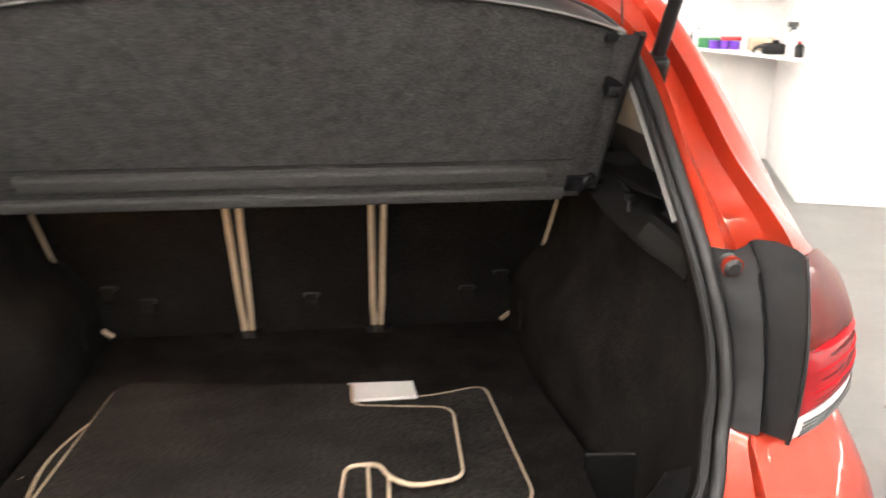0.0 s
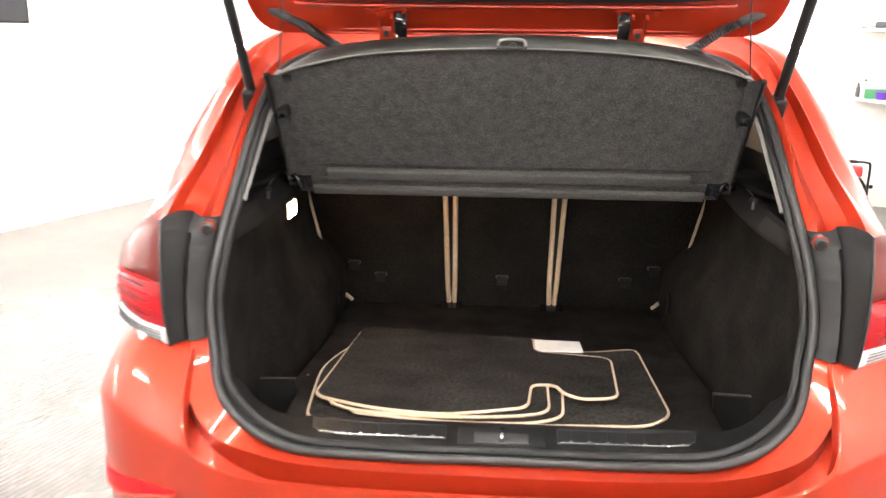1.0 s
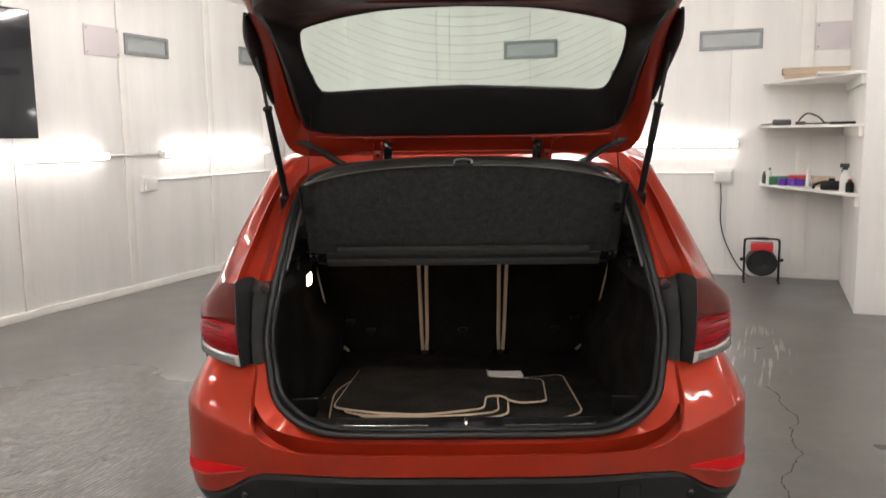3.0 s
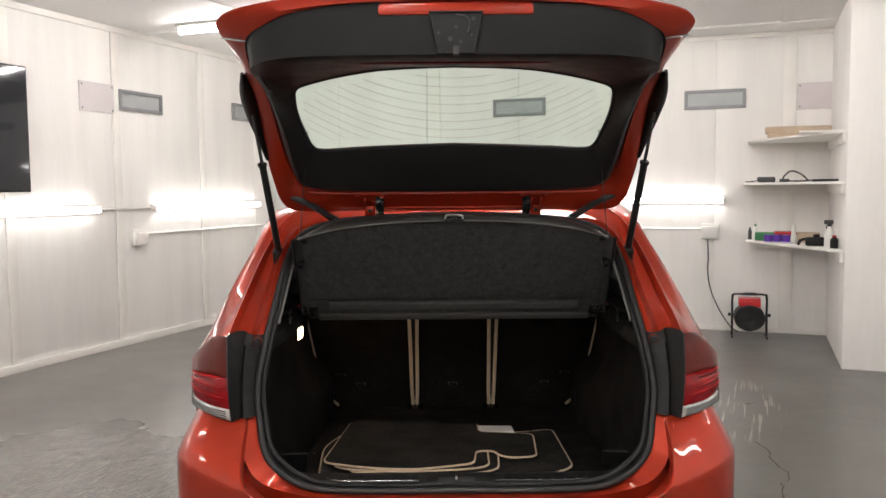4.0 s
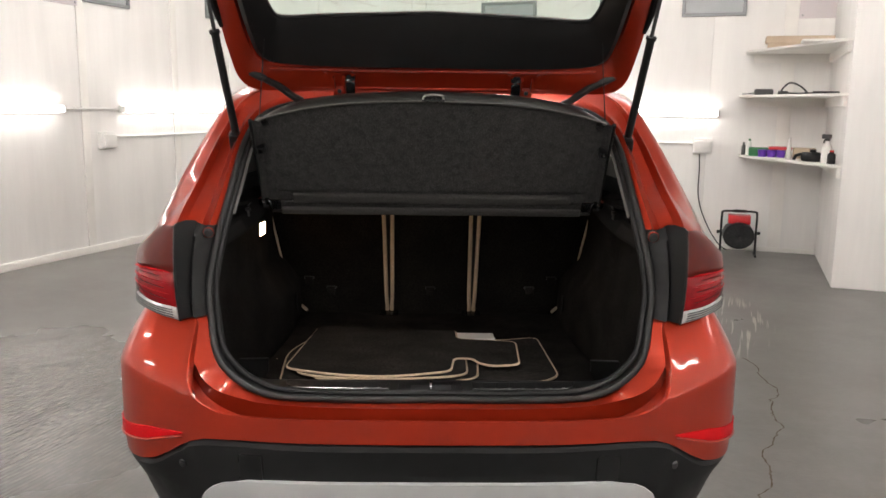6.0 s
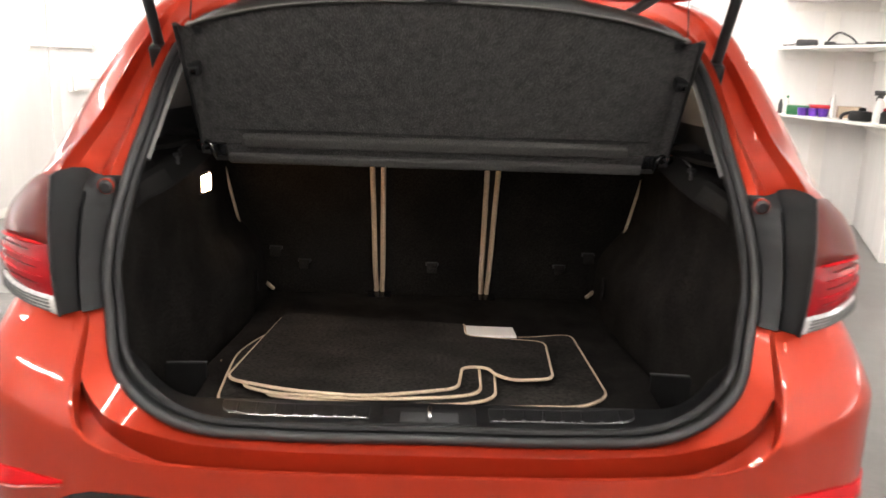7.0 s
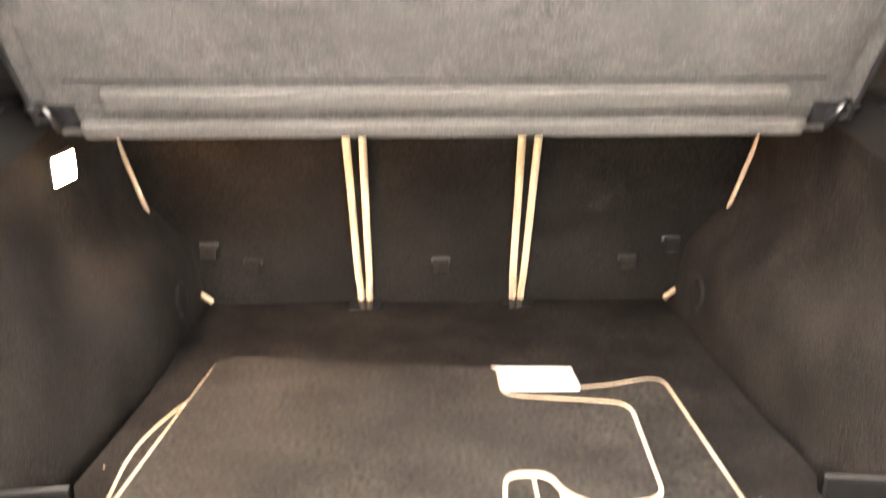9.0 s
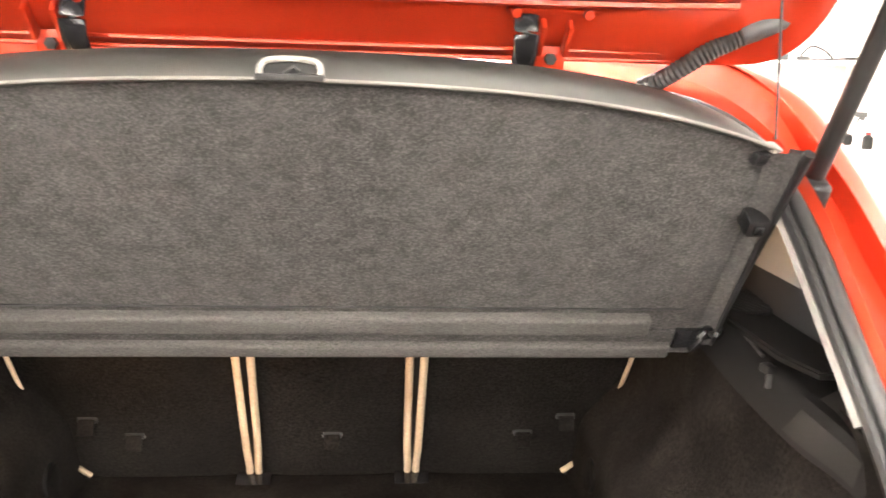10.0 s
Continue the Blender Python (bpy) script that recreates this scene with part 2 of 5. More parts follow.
    dirt.inputs[7].default_value = (0.062, 0.050, 0.042, 1)
    nt.links.new(warm.outputs[2], dirt.inputs[6])
    nt.links.new(math2("MULTIPLY", mapped(patch, 0, 0.6, 0, 0.85), math2("MULTIPLY", mapped(wave.outputs["Fac"], 0.05, 0.45, 1.0, 0.0), mapped(noise(3.0, (1.4, 0.6, 1), 4.0), 0.35, 0.6, 0.15, 1.0))), dirt.inputs[0])
    # pale scraped streaks behind the car
    there = nt.nodes.new("ShaderNodeMapping")
    there.vector_type = "TEXTURE"
    there.inputs["Location"].default_value = (0.80, 3.95, 0)
    there.inputs["Scale"].default_value = (0.30, 0.95, 1)
    nt.links.new(tc.outputs["Object"], there.inputs[0])
    spot = nt.nodes.new("ShaderNodeTexGradient")
    spot.gradient_type = "SPHERICAL"
    nt.links.new(there.outputs[0], spot.inputs[0])
    pale = nt.nodes.new("ShaderNodeMix")
    pale.data_type = "RGBA"
    pale.inputs[7].default_value = (0.46, 0.43, 0.39, 1)
    nt.links.new(dirt.outputs[2], pale.inputs[6])
    nt.links.new(math2("MULTIPLY", mapped(spot.outputs["Fac"], 0.0, 0.35, 0, 0.8), mapped(noise(30.0, (1.3, 0.06, 1), 1.5), 0.57, 0.66, 0.0, 1.0)), pale.inputs[0])
    nt.links.new(pale.outputs[2], b.inputs["Base Color"])
    return m


FLOOR = floor_paint()


# ---- mesh tools ----
def part(name, bm, mat, parent=None, label="", smooth=True, angle=38):
    """Links a bmesh as one mesh object, under a thing or a part when one is given."""
    bmesh.ops.recalc_face_normals(bm, faces=bm.faces)
    me = bpy.data.meshes.new(name)
    bm.to_mesh(me)
    bm.free()
    me.materials.append(mat)
    if smooth:
        me.polygons.foreach_set("use_smooth", [True] * len(me.polygons))
        me.set_sharp_from_angle(angle=radians(angle))
    ob = new(name, me)
    if parent is not None:
        ob.parent = parent
    if label:
        tagged(ob, label)
    return ob


def thing(name, label, category, at=None, group="", kind=""):
    ob = new(name)
    if at is not None:
        ob.matrix_basis = at
    return tagged(ob, label, category, group, kind)


def catmull(points, n=8, closed=False):
    p = [V(q) for q in points]
    out = []
    last = len(p) if closed else len(p) - 1
    for i in range(last):
        if closed:
            a, b, c, d = (p[(i + k) % len(p)] for k in (-1, 0, 1, 2))
        else:
            b, c = p[i], p[i + 1]
            a = p[i - 1] if i else b * 2 - c
            d = p[i + 2] if i + 2 < len(p) else c * 2 - b
        for k in range(n):
            t = k / n
            out.append(0.5 * ((2 * b) + (c - a) * t + (2 * a - 5 * b + 4 * c - d) * t * t + (3 * b - a - 3 * c + d) * t ** 3))
    if not closed:
        out.append(p[-1])
    return out


def mirrored(half):
    """A full loop from a right half that begins and ends on x = 0."""
    return half + [V((-q.x, q.y, q.z)) for q in reversed(half[1:-1])]


def both(half):
    """An open line from left to right from a right half that begins on x = 0."""
    return [V((-q.x, q.y, q.z)) for q in reversed(half[1:])] + half


def loft(rows, closed=False, thick=0.0):
    """A sheet through rows of points; thick gives it a back."""
    bm = bmesh.new()
    grid = [[bm.verts.new(q) for q in r] for r in rows]
    n = len(rows[0])
    for a, b in zip(grid, grid[1:]):
        for i in range(n if closed else n - 1):
            j = (i + 1) % n
            try:
                bm.faces.new((a[i], a[j], b[j], b[i]))
            except ValueError:
                pass
    bmesh.ops.remove_doubles(bm, verts=bm.verts, dist=1e-5)
    if thick:
        bmesh.ops.recalc_face_normals(bm, faces=bm.faces)
        bmesh.ops.solidify(bm, geom=bm.faces[:], thickness=thick)
    return bm


def sweep(points, radius, sides=8, closed=False, flat=1.0, bm=None):
    """A round or flattened bar along points; radius may be a list."""
    bm = bm or bmesh.new()
    p = [V(q) for q in points]
    n = len(p)
    rings = []
    up = V((0, 0, 1))
    for i, q in enumerate(p):
        if closed:
            d = p[(i + 1) % n] - p[i - 1]
        else:
            d = p[min(i + 1, n - 1)] - p[max(i - 1, 0)]
        d.normalize()
        s = d.cross(up)
        if s.length < 1e-3:
            s = d.cross(V((0, 1, 0)))
        s.normalize()
        w = s.cross(d)
        r = radius[i] if isinstance(radius, (list, tuple)) else radius
        rings.append([bm.verts.new(q + r * (math.cos(2 * math.pi * k / sides) * s + flat * math.sin(2 * math.pi * k / sides) * w)) for k in range(sides)])
    pairs = list(zip(rings, rings[1:])) + ([(rings[-1], rings[0])] if closed else [])
    for a, b in pairs:
        for k in range(sides):
            bm.faces.new((a[k], a[(k + 1) % sides], b[(k + 1) % sides], b[k]))
    if not closed:
        bm.faces.new(rings[0])
        bm.faces.new(rings[-1])
    return bm


def box(lo, hi, bevel=0.004, m=None, bm=None, seg=2):
    bm2 = bmesh.new()
    bmesh.ops.create_cube(bm2, size=1)
    c, s = (V(lo) + V(hi)) / 2, V(hi) - V(lo)
    for v in bm2.verts:
        v.co = V((v.co.x * s.x, v.co.y * s.y, v.co.z * s.z)) + c
    if bevel:
        bmesh.ops.bevel(bm2, geom=bm2.edges[:], offset=min(bevel, min(s) * 0.45), segments=seg, affect="EDGES", profile=0.6)
    if m is not None:
        bm2.transform(m)
    if bm is None:
        return bm2
    joined(bm, bm2)
    return bm


def joined(bm, other):
    """Adds the faces of other to bm."""
    me = bpy.data.meshes.new("tmp")
    other.to_mesh(me)
    other.free()
    bm.from_mesh(me)
    bpy.data.meshes.remove(me)
    return bm


def lathe(profile, sides=20, m=None):
    """A turned body round z from (radius, height) pairs."""
    rows = [[V((r * math.cos(2 * math.pi * k / sides), r * math.sin(2 * math.pi * k / sides), h)) for k in range(sides)] for r, h in profile]
    bm = bmesh.new()
    grid = [[bm.verts.new(q) for q in r] for r in rows]
    for a, b in zip(grid, grid[1:]):
        for k in range(sides):
            bm.faces.new((a[k], a[(k + 1) % sides], b[(k + 1) % sides], b[k]))
    bm.faces.new(grid[0])
    bm.faces.new(grid[-1])
    if m is not None:
        bm.transform(m)
    return bm


def slab(outline, z0, z1, bevel=0.0, m=None):
    """A flat plate from an outline in x, y."""
    bm = bmesh.new()
    lo = [bm.verts.new((q[0], q[1], z0)) for q in outline]
    hi = [bm.verts.new((q[0], q[1], z1)) for q in outline]
    n = len(lo)
    top = bm.faces.new(hi)
    bm.faces.new(lo)
    for i in range(n):
        bm.faces.new((lo[i], lo[(i + 1) % n], hi[(i + 1) % n], hi[i]))
    if bevel:
        bmesh.ops.bevel(bm, geom=list(top.edges), offset=bevel, segments=2, affect="EDGES")
    if m is not None:
        bm.transform(m)
    return bm


def rounded(points, r=0.03, n=5):
    """An outline with its corners rounded; a point may carry its own radius."""
    out = []
    k = len(points)
    for i in range(k):
        b = V((points[i][0], points[i][1], 0))
        rr = points[i][2] if len(points[i]) > 2 else r
        a, c = V((*points[i - 1][:2], 0)), V((*points[(i + 1) % k][:2], 0))
        da, dc = (a - b), (c - b)
        rr1 = min(rr, da.length * 0.45, dc.length * 0.45)
        p, q = b + da.normalized() * rr1, b + dc.normalized() * rr1
        for j in range(n + 1):
            t = j / n
            out.append((p * (1 - t) ** 2 + b * 2 * t * (1 - t) + q * t * t))
    return out


# ---- the room ----
LEFT, BACK, RIGHT, REAR, HIGH = -5.29, 7.35, 5.5, -6.2, 3.28
floor = tagged(part("floor", box((LEFT - 0.3, REAR - 0.3, -0.2), (RIGHT + 0.3, BACK + 0.3, 0.0), 0), FLOOR), "worn grey painted concrete floor with scuffs", "floor", kind="structure")
floor.matrix_basis = ROOM
ceiling_bm = box((LEFT - 0.2, REAR - 0.2, HIGH), (RIGHT + 0.2, BACK + 0.2, HIGH + 0.15), 0)
for k in range(7):
    v = REAR + 1.0 + k * 2.0
    box((LEFT, v - 0.06, HIGH - 0.02), (RIGHT, v + 0.06, HIGH + 0.002), 0.004, bm=ceiling_bm)
for k in range(4):
    u = LEFT + 1.6 + k * 2.4
    box((u - 0.05, REAR, HIGH - 0.014), (u + 0.05, BACK, HIGH + 0.002), 0.003, bm=ceiling_bm)
ceiling = tagged(part("ceiling", ceiling_bm, CEILING), "white painted board ceiling with flat cover strips", "ceiling", kind="structure")
ceiling.matrix_basis = ROOM


def wall(name, lo, hi, axis, inner, edges, label, mat=WALL):
    """A wall core with boards 4 mm proud of it, laid edge to edge with fine joints."""
    w = tagged(part(name, box(lo, hi, 0), mat, smooth=False), label, "wall", kind="structure")
    w.matrix_basis = ROOM
    for a, b in zip(edges, edges[1:]):
        g = 0.003
        if axis == "u":
            bm = box((a + g, min(inner, inner - 0.012), 0.0), (b - g, max(inner, inner - 0.012), HIGH), 0.003)
        else:
            bm = box((min(inner, inner + 0.012), a + g, 0.0), (max(inner, inner + 0.012), b - g, HIGH), 0.003)
        part("wall_board", bm, mat, w)
    return w


wall_back = wall("wall_back", (LEFT - 0.2, BACK + 0.012, 0), (RIGHT + 0.2, BACK + 0.2, HIGH), "u", BACK + 0.012, [LEFT, -4.3, -3.05, -1.85, -0.62, 0.42, 1.18, RIGHT], "white painted boarded wall")
wall_left = wall("wall_left", (LEFT - 0.2, REAR, 0), (LEFT - 0.012, BACK, HIGH), "v", LEFT - 0.012, [REAR, -4.4, -2.55, -0.7, 1.15, 3.0, 4.33, 5.72, 6.85, BACK], "white painted boarded wall with a skirting")
wall_right = wall("wall_right", (RIGHT + 0.012, REAR, 0), (RIGHT + 0.2, BACK, HIGH), "v", RIGHT, [REAR, -4.0, -2.0, 0.0, 2.0, 4.0, 5.575], "white painted boarded wall")
wall_front = wall("wall_front", (LEFT - 0.2, REAR - 0.2, 0), (RIGHT + 0.2, REAR - 0.012, HIGH), "u", REAR, [LEFT, -3.4, -1.5, 0.4, 2.3, RIGHT], "white painted boarded wall")
partition = tagged(part("wall_partition", box((1.588, 5.575, 0), (RIGHT + 0.012, BACK, HIGH), 0.01), WALL), "white painted projecting wall corner", "wall", kind="structure")
partition.matrix_basis = ROOM


def strip(name, lo, hi, parent=None, mat=WALL_TRIM, bevel=0.004, label=""):
    ob = part(name, box(lo, hi, bevel), mat, parent, label)
    if parent is None:
        ob.matrix_basis = ROOM
        tagged(ob, label, "trim", kind="structure")
    return ob


strip("baseboard_left", (LEFT, REAR, 0), (LEFT + 0.022, BACK, 0.075), label="white painted timber skirting")
strip("baseboard_back", (LEFT + 0.022, BACK - 0.014, 0), (1.588, BACK, 0.05), label="white painted timber skirting")
for v in (4.33, 5.72, 3.0):
    strip("trim_left", (LEFT, v - 0.0, 0.075), (LEFT + 0.010, v + 0.10, HIGH), label="white vertical cover strip over a wall joint")
for u in (1.11, -3.0, -0.9):
    strip("trim_back", (u, BACK - 0.012, 0.05), (u + 0.13, BACK, HIGH), label="white vertical cover strip over a wall joint")
strip("trim_cornice", (LEFT, REAR, HIGH - 0.06), (LEFT + 0.03, BACK, HIGH), label="white timber strip under the ceiling")
strip("trim_cornice", (LEFT + 0.03, BACK - 0.03, HIGH - 0.05), (1.588, BACK, HIGH), label="white timber strip under the ceiling")


def floor_crack():
    """A meandering hairline crack, a thin sunken ribbon."""
    rnd = random.Random(4)
    path = catmull([(1.64, 2.62, 0), (1.95, 2.58, 0), (1.93, 2.25, 0), (1.86, 1.95, 0), (1.78, 1.78, 0), (1.72, 1.55, 0), (1.56, 1.30, 0), (1.45, 1.05, 0), (1.34, 0.80, 0), (1.24, 0.60, 0)], 14)[14:]
    bm = bmesh.new()
    prev = None
    slow = [rnd.uniform(-0.035, 0.035) for k in range(len(path) // 4 + 3)]
    for i, q in enumerate(path):
        j, f = divmod(i, 4)
        sway = slow[j] + (slow[j + 1] - slow[j]) * f / 4
        q = q + V((sway + rnd.uniform(-0.006, 0.006), rnd.uniform(-0.004, 0.004), 0.0015))
        w = rnd.uniform(0.0015, 0.005)
        row = (bm.verts.new(q - V((w, 0, 0))), bm.verts.new(q + V((w, 0, 0))))
        if prev:
            bm.faces.new((prev[0], prev[1], row[1], row[0]))
        prev = row
    return bm


tagged(part("floor_crack", floor_crack(), material("crack dirt", (0.085, 0.06, 0.038), 0.9, grain=0.3, scale=200)), "thin meandering brown crack in the floor", "crack", kind="structure")


def tube_lamp(length, m, glow, group, wide=0.042):
    """A batten lamp: slim white body, end caps and a lit round diffuser, along local x, hung from local z = 0 upwards."""
    t = thing("tube_lamp", "lit white fluorescent tube batten", "lamp", m, group)
    part("body", box((-length / 2, -wide, 0.0), (length / 2, wide, 0.028), 0.006), WHITE_PLASTIC, t)
    for s in (-1, 1):
        part("end_cap", box((s * length / 2 - 0.012, -0.032, -0.06), (s * length / 2 + 0.012, 0.032, 0.026), 0.008), WHITE_PLASTIC, t)
    part("diffuser", sweep([(-length / 2 + 0.012, 0, -0.028), (length / 2 - 0.012, 0, -0.028)], 0.030, 14), glow, t, "glowing white diffuser")
    return t


def on_left(v, z, out=0.0):
    return ROOM @ Matrix.Translation((LEFT + out, v, z)) @ Matrix(((0, 0, -1, 0), (1, 0, 0, 0), (0, -1, 0, 0), (0, 0, 0, 1)))


def on_back(u, z, out=0.0):
    return ROOM @ Matrix.Translation((u, BACK - out, z)) @ Matrix(((1, 0, 0, 0), (0, 0, 1, 0), (0, -1, 0, 0), (0, 0, 0, 1)))


def on_right(v, z):
    return ROOM @ Matrix.Translation((RIGHT, v, z)) @ Matrix(((0, 0, 1, 0), (1, 0, 0, 0), (0, 1, 0, 0), (0, 0, 0, 1)))


for v, ln in ((5.85, 2.0), (3.05, 2.0), (0.3, 2.0), (-2.4, 2.0)):
    tube_lamp(ln, on_left(v, 1.43, 0.03), TUBE_GLOW, "tube lamps on the walls")
for u, ln in ((-0.35, 1.75), (-3.3, 1.75)):
    tube_lamp(ln, on_back(u, 1.465, 0.03), TUBE_GLOW, "tube lamps on the walls")
for v in (3.2, 0.4, -2.4):
    tube_lamp(2.0, on_right(v, 1.43), TUBE_GLOW, "tube lamps on the walls")
for u, v in ((-3.88, 4.59), (0.15, 4.60)):
    tube_lamp(1.5, ROOM @ Matrix.Translation((u, v, HIGH - 0.03)), CEILING_GLOW, "tube lamps on the ceiling", 0.085)
for u in (-3.88, 0.15, 4.3):
    for v in (2.2, 0.4, -1.4, -3.2, -5.0):
        tube_lamp(1.2, ROOM @ Matrix.Translation((u, v, HIGH - 0.03)), CEILING_GLOW, "tube lamps on the ceiling", 0.085)


def conduit(points, r=0.012, label="white plastic cable conduit on the wall"):
    ob = part("cable_conduit", sweep(points, r, 8), WHITE_PLASTIC)
    ob.matrix_basis = ROOM
    return tagged(ob, label, "conduit")


conduit([(LEFT + 0.014, 4.06, 1.43), (LEFT + 0.014, 4.84, 1.43)])
conduit([(LEFT + 0.014, 4.78, 1.155), (LEFT + 0.014, 7.30, 1.155)])
conduit([(-2.6, BACK - 0.014, 1.14), (0.28, BACK - 0.014, 1.14)])


def socket_box(m):
    t = thing("socket_box", "white plastic surface socket box on the wall", "socket", m, "socket boxes")
    part("back_box", box((-0.10, -0.085, -0.055), (0.10, 0.085, 0.0), 0.008), WHITE_PLASTIC, t)
    part("cover_flap", box((-0.088, -0.06, -0.082), (0.088, 0.072, -0.054), 0.012), WHITE_PLASTIC, t)
    return t


socket_box(on_back(0.38, 1.115))
socket_box(on_left(4.63, 1.12))


def vent(m, w=0.65, h=0.21):
    t = thing("wall_vent", "grey framed wall vent closed by a plain grey panel", "vent", m, "wall vents")
    part("panel", box((-w / 2 + 0.03, -h / 2 + 0.03, -0.006), (w / 2 - 0.03, h / 2 - 0.03, 0.0), 0), VENT_DARK, t)
    for lo, hi in (((-w / 2, -h / 2), (w / 2, -h / 2 + 0.034)), ((-w / 2, h / 2 - 0.034), (w / 2, h / 2)), ((-w / 2, -h / 2 + 0.034), (-w / 2 + 0.034, h / 2 - 0.034)), ((w / 2 - 0.034, -h / 2 + 0.034), (w / 2, h / 2 - 0.034))):
        part("frame", box((lo[0], lo[1], -0.030), (hi[0], hi[1], 0.0), 0.004), VENT_GREY, t)
    return t


vent(on_back(0.405, 2.585))
vent(on_back(-1.845, 2.59))
vent(on_left(4.74, 2.555))
vent(on_left(6.70, 2.60))


def plate(m, w, h):
    t = thing("wall_plate", "pale lilac blank cover plate screwed to the wall", "cover plate", m, "cover plates")
    part("panel", box((-w / 2, -h / 2, -0.014), (w / 2, h / 2, 0.0), 0.004), PALE_PANEL, t)
    for sx in (-1, 1):
        for sy in (-1, 1):
            part("screw", lathe([(0.010, -0.018), (0.010, -0.013)], 8, Matrix.Translation((sx * (w / 2 - 0.03), sy * (h / 2 - 0.03), 0))), VENT_GREY, t)


plate(on_back(1.475, 2.58), 0.46, 0.28)
plate(on_left(4.12, 2.545), 0.46, 0.29)

tv = thing("television", "large black flat television on the wall", "television", on_left(2.24, 2.165))
part("case", box((-0.98, -0.555, -0.075), (0.98, 0.555, -0.02), 0.008), BLACK, tv)
part("screen", box((-0.965, -0.54, -0.079), (0.965, 0.54, -0.0745), 0.001), SCREEN, tv, "dark glossy screen")
part("bracket", box((-0.2, -0.2, -0.021), (0.2, 0.2, 0.0), 0.004), BLACK, tv)

# ---- corner shelves and what stands on them ----
def corner_shelf(z, left, front):
    t = thing("corner_shelf", "white painted corner shelf board with a batten", "shelf", ROOM, "corner shelves")
    part("board", slab([(left, BACK), (left, front), (1.587, 5.62), (1.587, BACK)], z - 0.022, z, 0.003), WALL_TRIM, t)
    part("batten", box((left + 0.08, BACK - 0.03, z - 0.11), (1.587, BACK, z - 0.0225), 0.003), WALL_TRIM, t)
    part("side_batten", box((1.557, 5.66, z - 0.11), (1.587, BACK - 0.031, z - 0.0225), 0.003), WALL_TRIM, t)
    return t


corner_shelf(1.045, 0.76, 7.05)
corner_shelf(1.655, 0.72, 7.02)
corner_shelf(2.105, 0.76, 7.05)
strip("loose_board", (1.22, 5.95, 2.106), (1.58, 6.25, 2.126))
bpy.data.objects["loose_board"]["label"] = "white loose board lying on the top shelf"
bpy.data.objects["loose_board"]["category"] = "board"
bpy.data.objects["loose_board"]["kind"] = "thing"


def shelf_item(name, label, category, u, v, z):
    return thing(name, label, category, ROOM @ Matrix.Translation((u, v, z)))


sheet = shelf_item("cardboard_sheet", "brown flat cardboard lying on the top shelf", "cardboard", 1.12, 7.0, 2.105)
part("panel", box((-0.165, -0.12, 0.0), (0.455, 0.12, 0.062), 0.004), CARD, sheet)
part("upper_panel", box((-0.185, -0.10, 0.0625), (0.44, 0.10, 0.128), 0.008, pose(0, 0, 0, 0, 0, 2)), CARD, sheet)
tool = shelf_item("power_tool", "dark grey small tool on the middle shelf", "tool", 0.95, 6.85, 1.655)
part("body", box((-0.09, -0.05, 0), (0.09, 0.05, 0.06), 0.02), GREY_TRIM, tool)
part("lead", sweep(catmull([(-0.09, 0, 0.02), (-0.14, 0.02, 0.012), (-0.20, 0.0, 0.008)], 5), 0.006, 6), BLACK, tool)
coil = shelf_item("cable_coil", "dark cable coil with a plug on the middle shelf", "cable", 1.22, 6.55, 1.655)
part("lead", sweep(catmull([(0.12, 0, 0.01), (0.05, 0.03, 0.08), (-0.05, 0.02, 0.11), (-0.12, 0, 0.03), (-0.04, -0.04, 0.012), (0.08, -0.02, 0.014), (0.2, 0, 0.02), (0.25, 0.02, 0.01)], 7), 0.009, 6), GREY_TRIM, coil)
part("plug", box((-0.15, -0.04, 0), (-0.06, 0.03, 0.035), 0.01), GREY_TRIM, coil)
bar = shelf_item("flat_tool", "black flat bar lying on the middle shelf", "tool", 1.46, 6.15, 1.655)
part("bar", box((-0.11, -0.03, 0), (0.11, 0.03, 0.025), 0.006), BLACK, bar)
red_lid = shelf_item("storage_tray", "green plastic tray with a red lid", "tray", 1.02, 6.98, 1.045)
part("tray", box((-0.17, -0.10, 0), (0.10, 0.10, 0.085), 0.01), GREEN_PLASTIC, red_lid)
part("lid", box((0.02, -0.11, 0.068), (0.24, 0.09, 0.098), 0.006), RED_METAL, red_lid, "red lid")
tub_a = shelf_item("small_tub", "small purple plastic tub on the shelf", "tub", 0.98, 6.80, 1.045)
tub_a["group"] = "purple tubs"
part("cup", lathe([(0.038, 0), (0.045, 0.065), (0.047, 0.07), (0.042, 0.07)], 14), PURPLE, tub_a)
for k in (1, 2):
    copy_thing(tub_a, ROOM @ Matrix.Translation((0.98 + 0.085 * k, 6.80 - 0.02 * k, 1.045)))


def small_bottle(u, v, h, r, mat, lid, label):
    t = shelf_item("small_bottle", label, "bottle", u, v, 1.045)
    part("body", lathe([(r, 0), (r, h * 0.7), (r * 0.5, h * 0.82), (r * 0.5, h * 0.86)], 14), mat, t)
    part("cap", lathe([(r * 0.55, h * 0.862), (r * 0.5, h)], 12), lid, t)
    return t


small_bottle(0.80, 7.12, 0.13, 0.02, GREY_TRIM, BLACK, "dark slim bottle on the shelf")
small_bottle(0.855, 7.05, 0.17, 0.022, WHITE_PLASTIC, GREEN_PLASTIC, "white slim bottle with a green cap")
small_bottle(1.22, 6.70, 0.20, 0.022, WHITE_PLASTIC, WHITE_PLASTIC, "white slim bottle on the shelf")
small_bottle(1.53, 5.90, 0.12, 0.035, BLACK, RED_METAL, "dark jar with a red cap")
crate = shelf_item("beige_box", "beige card box on the shelf", "box", 1.36, 6.72, 1.045)
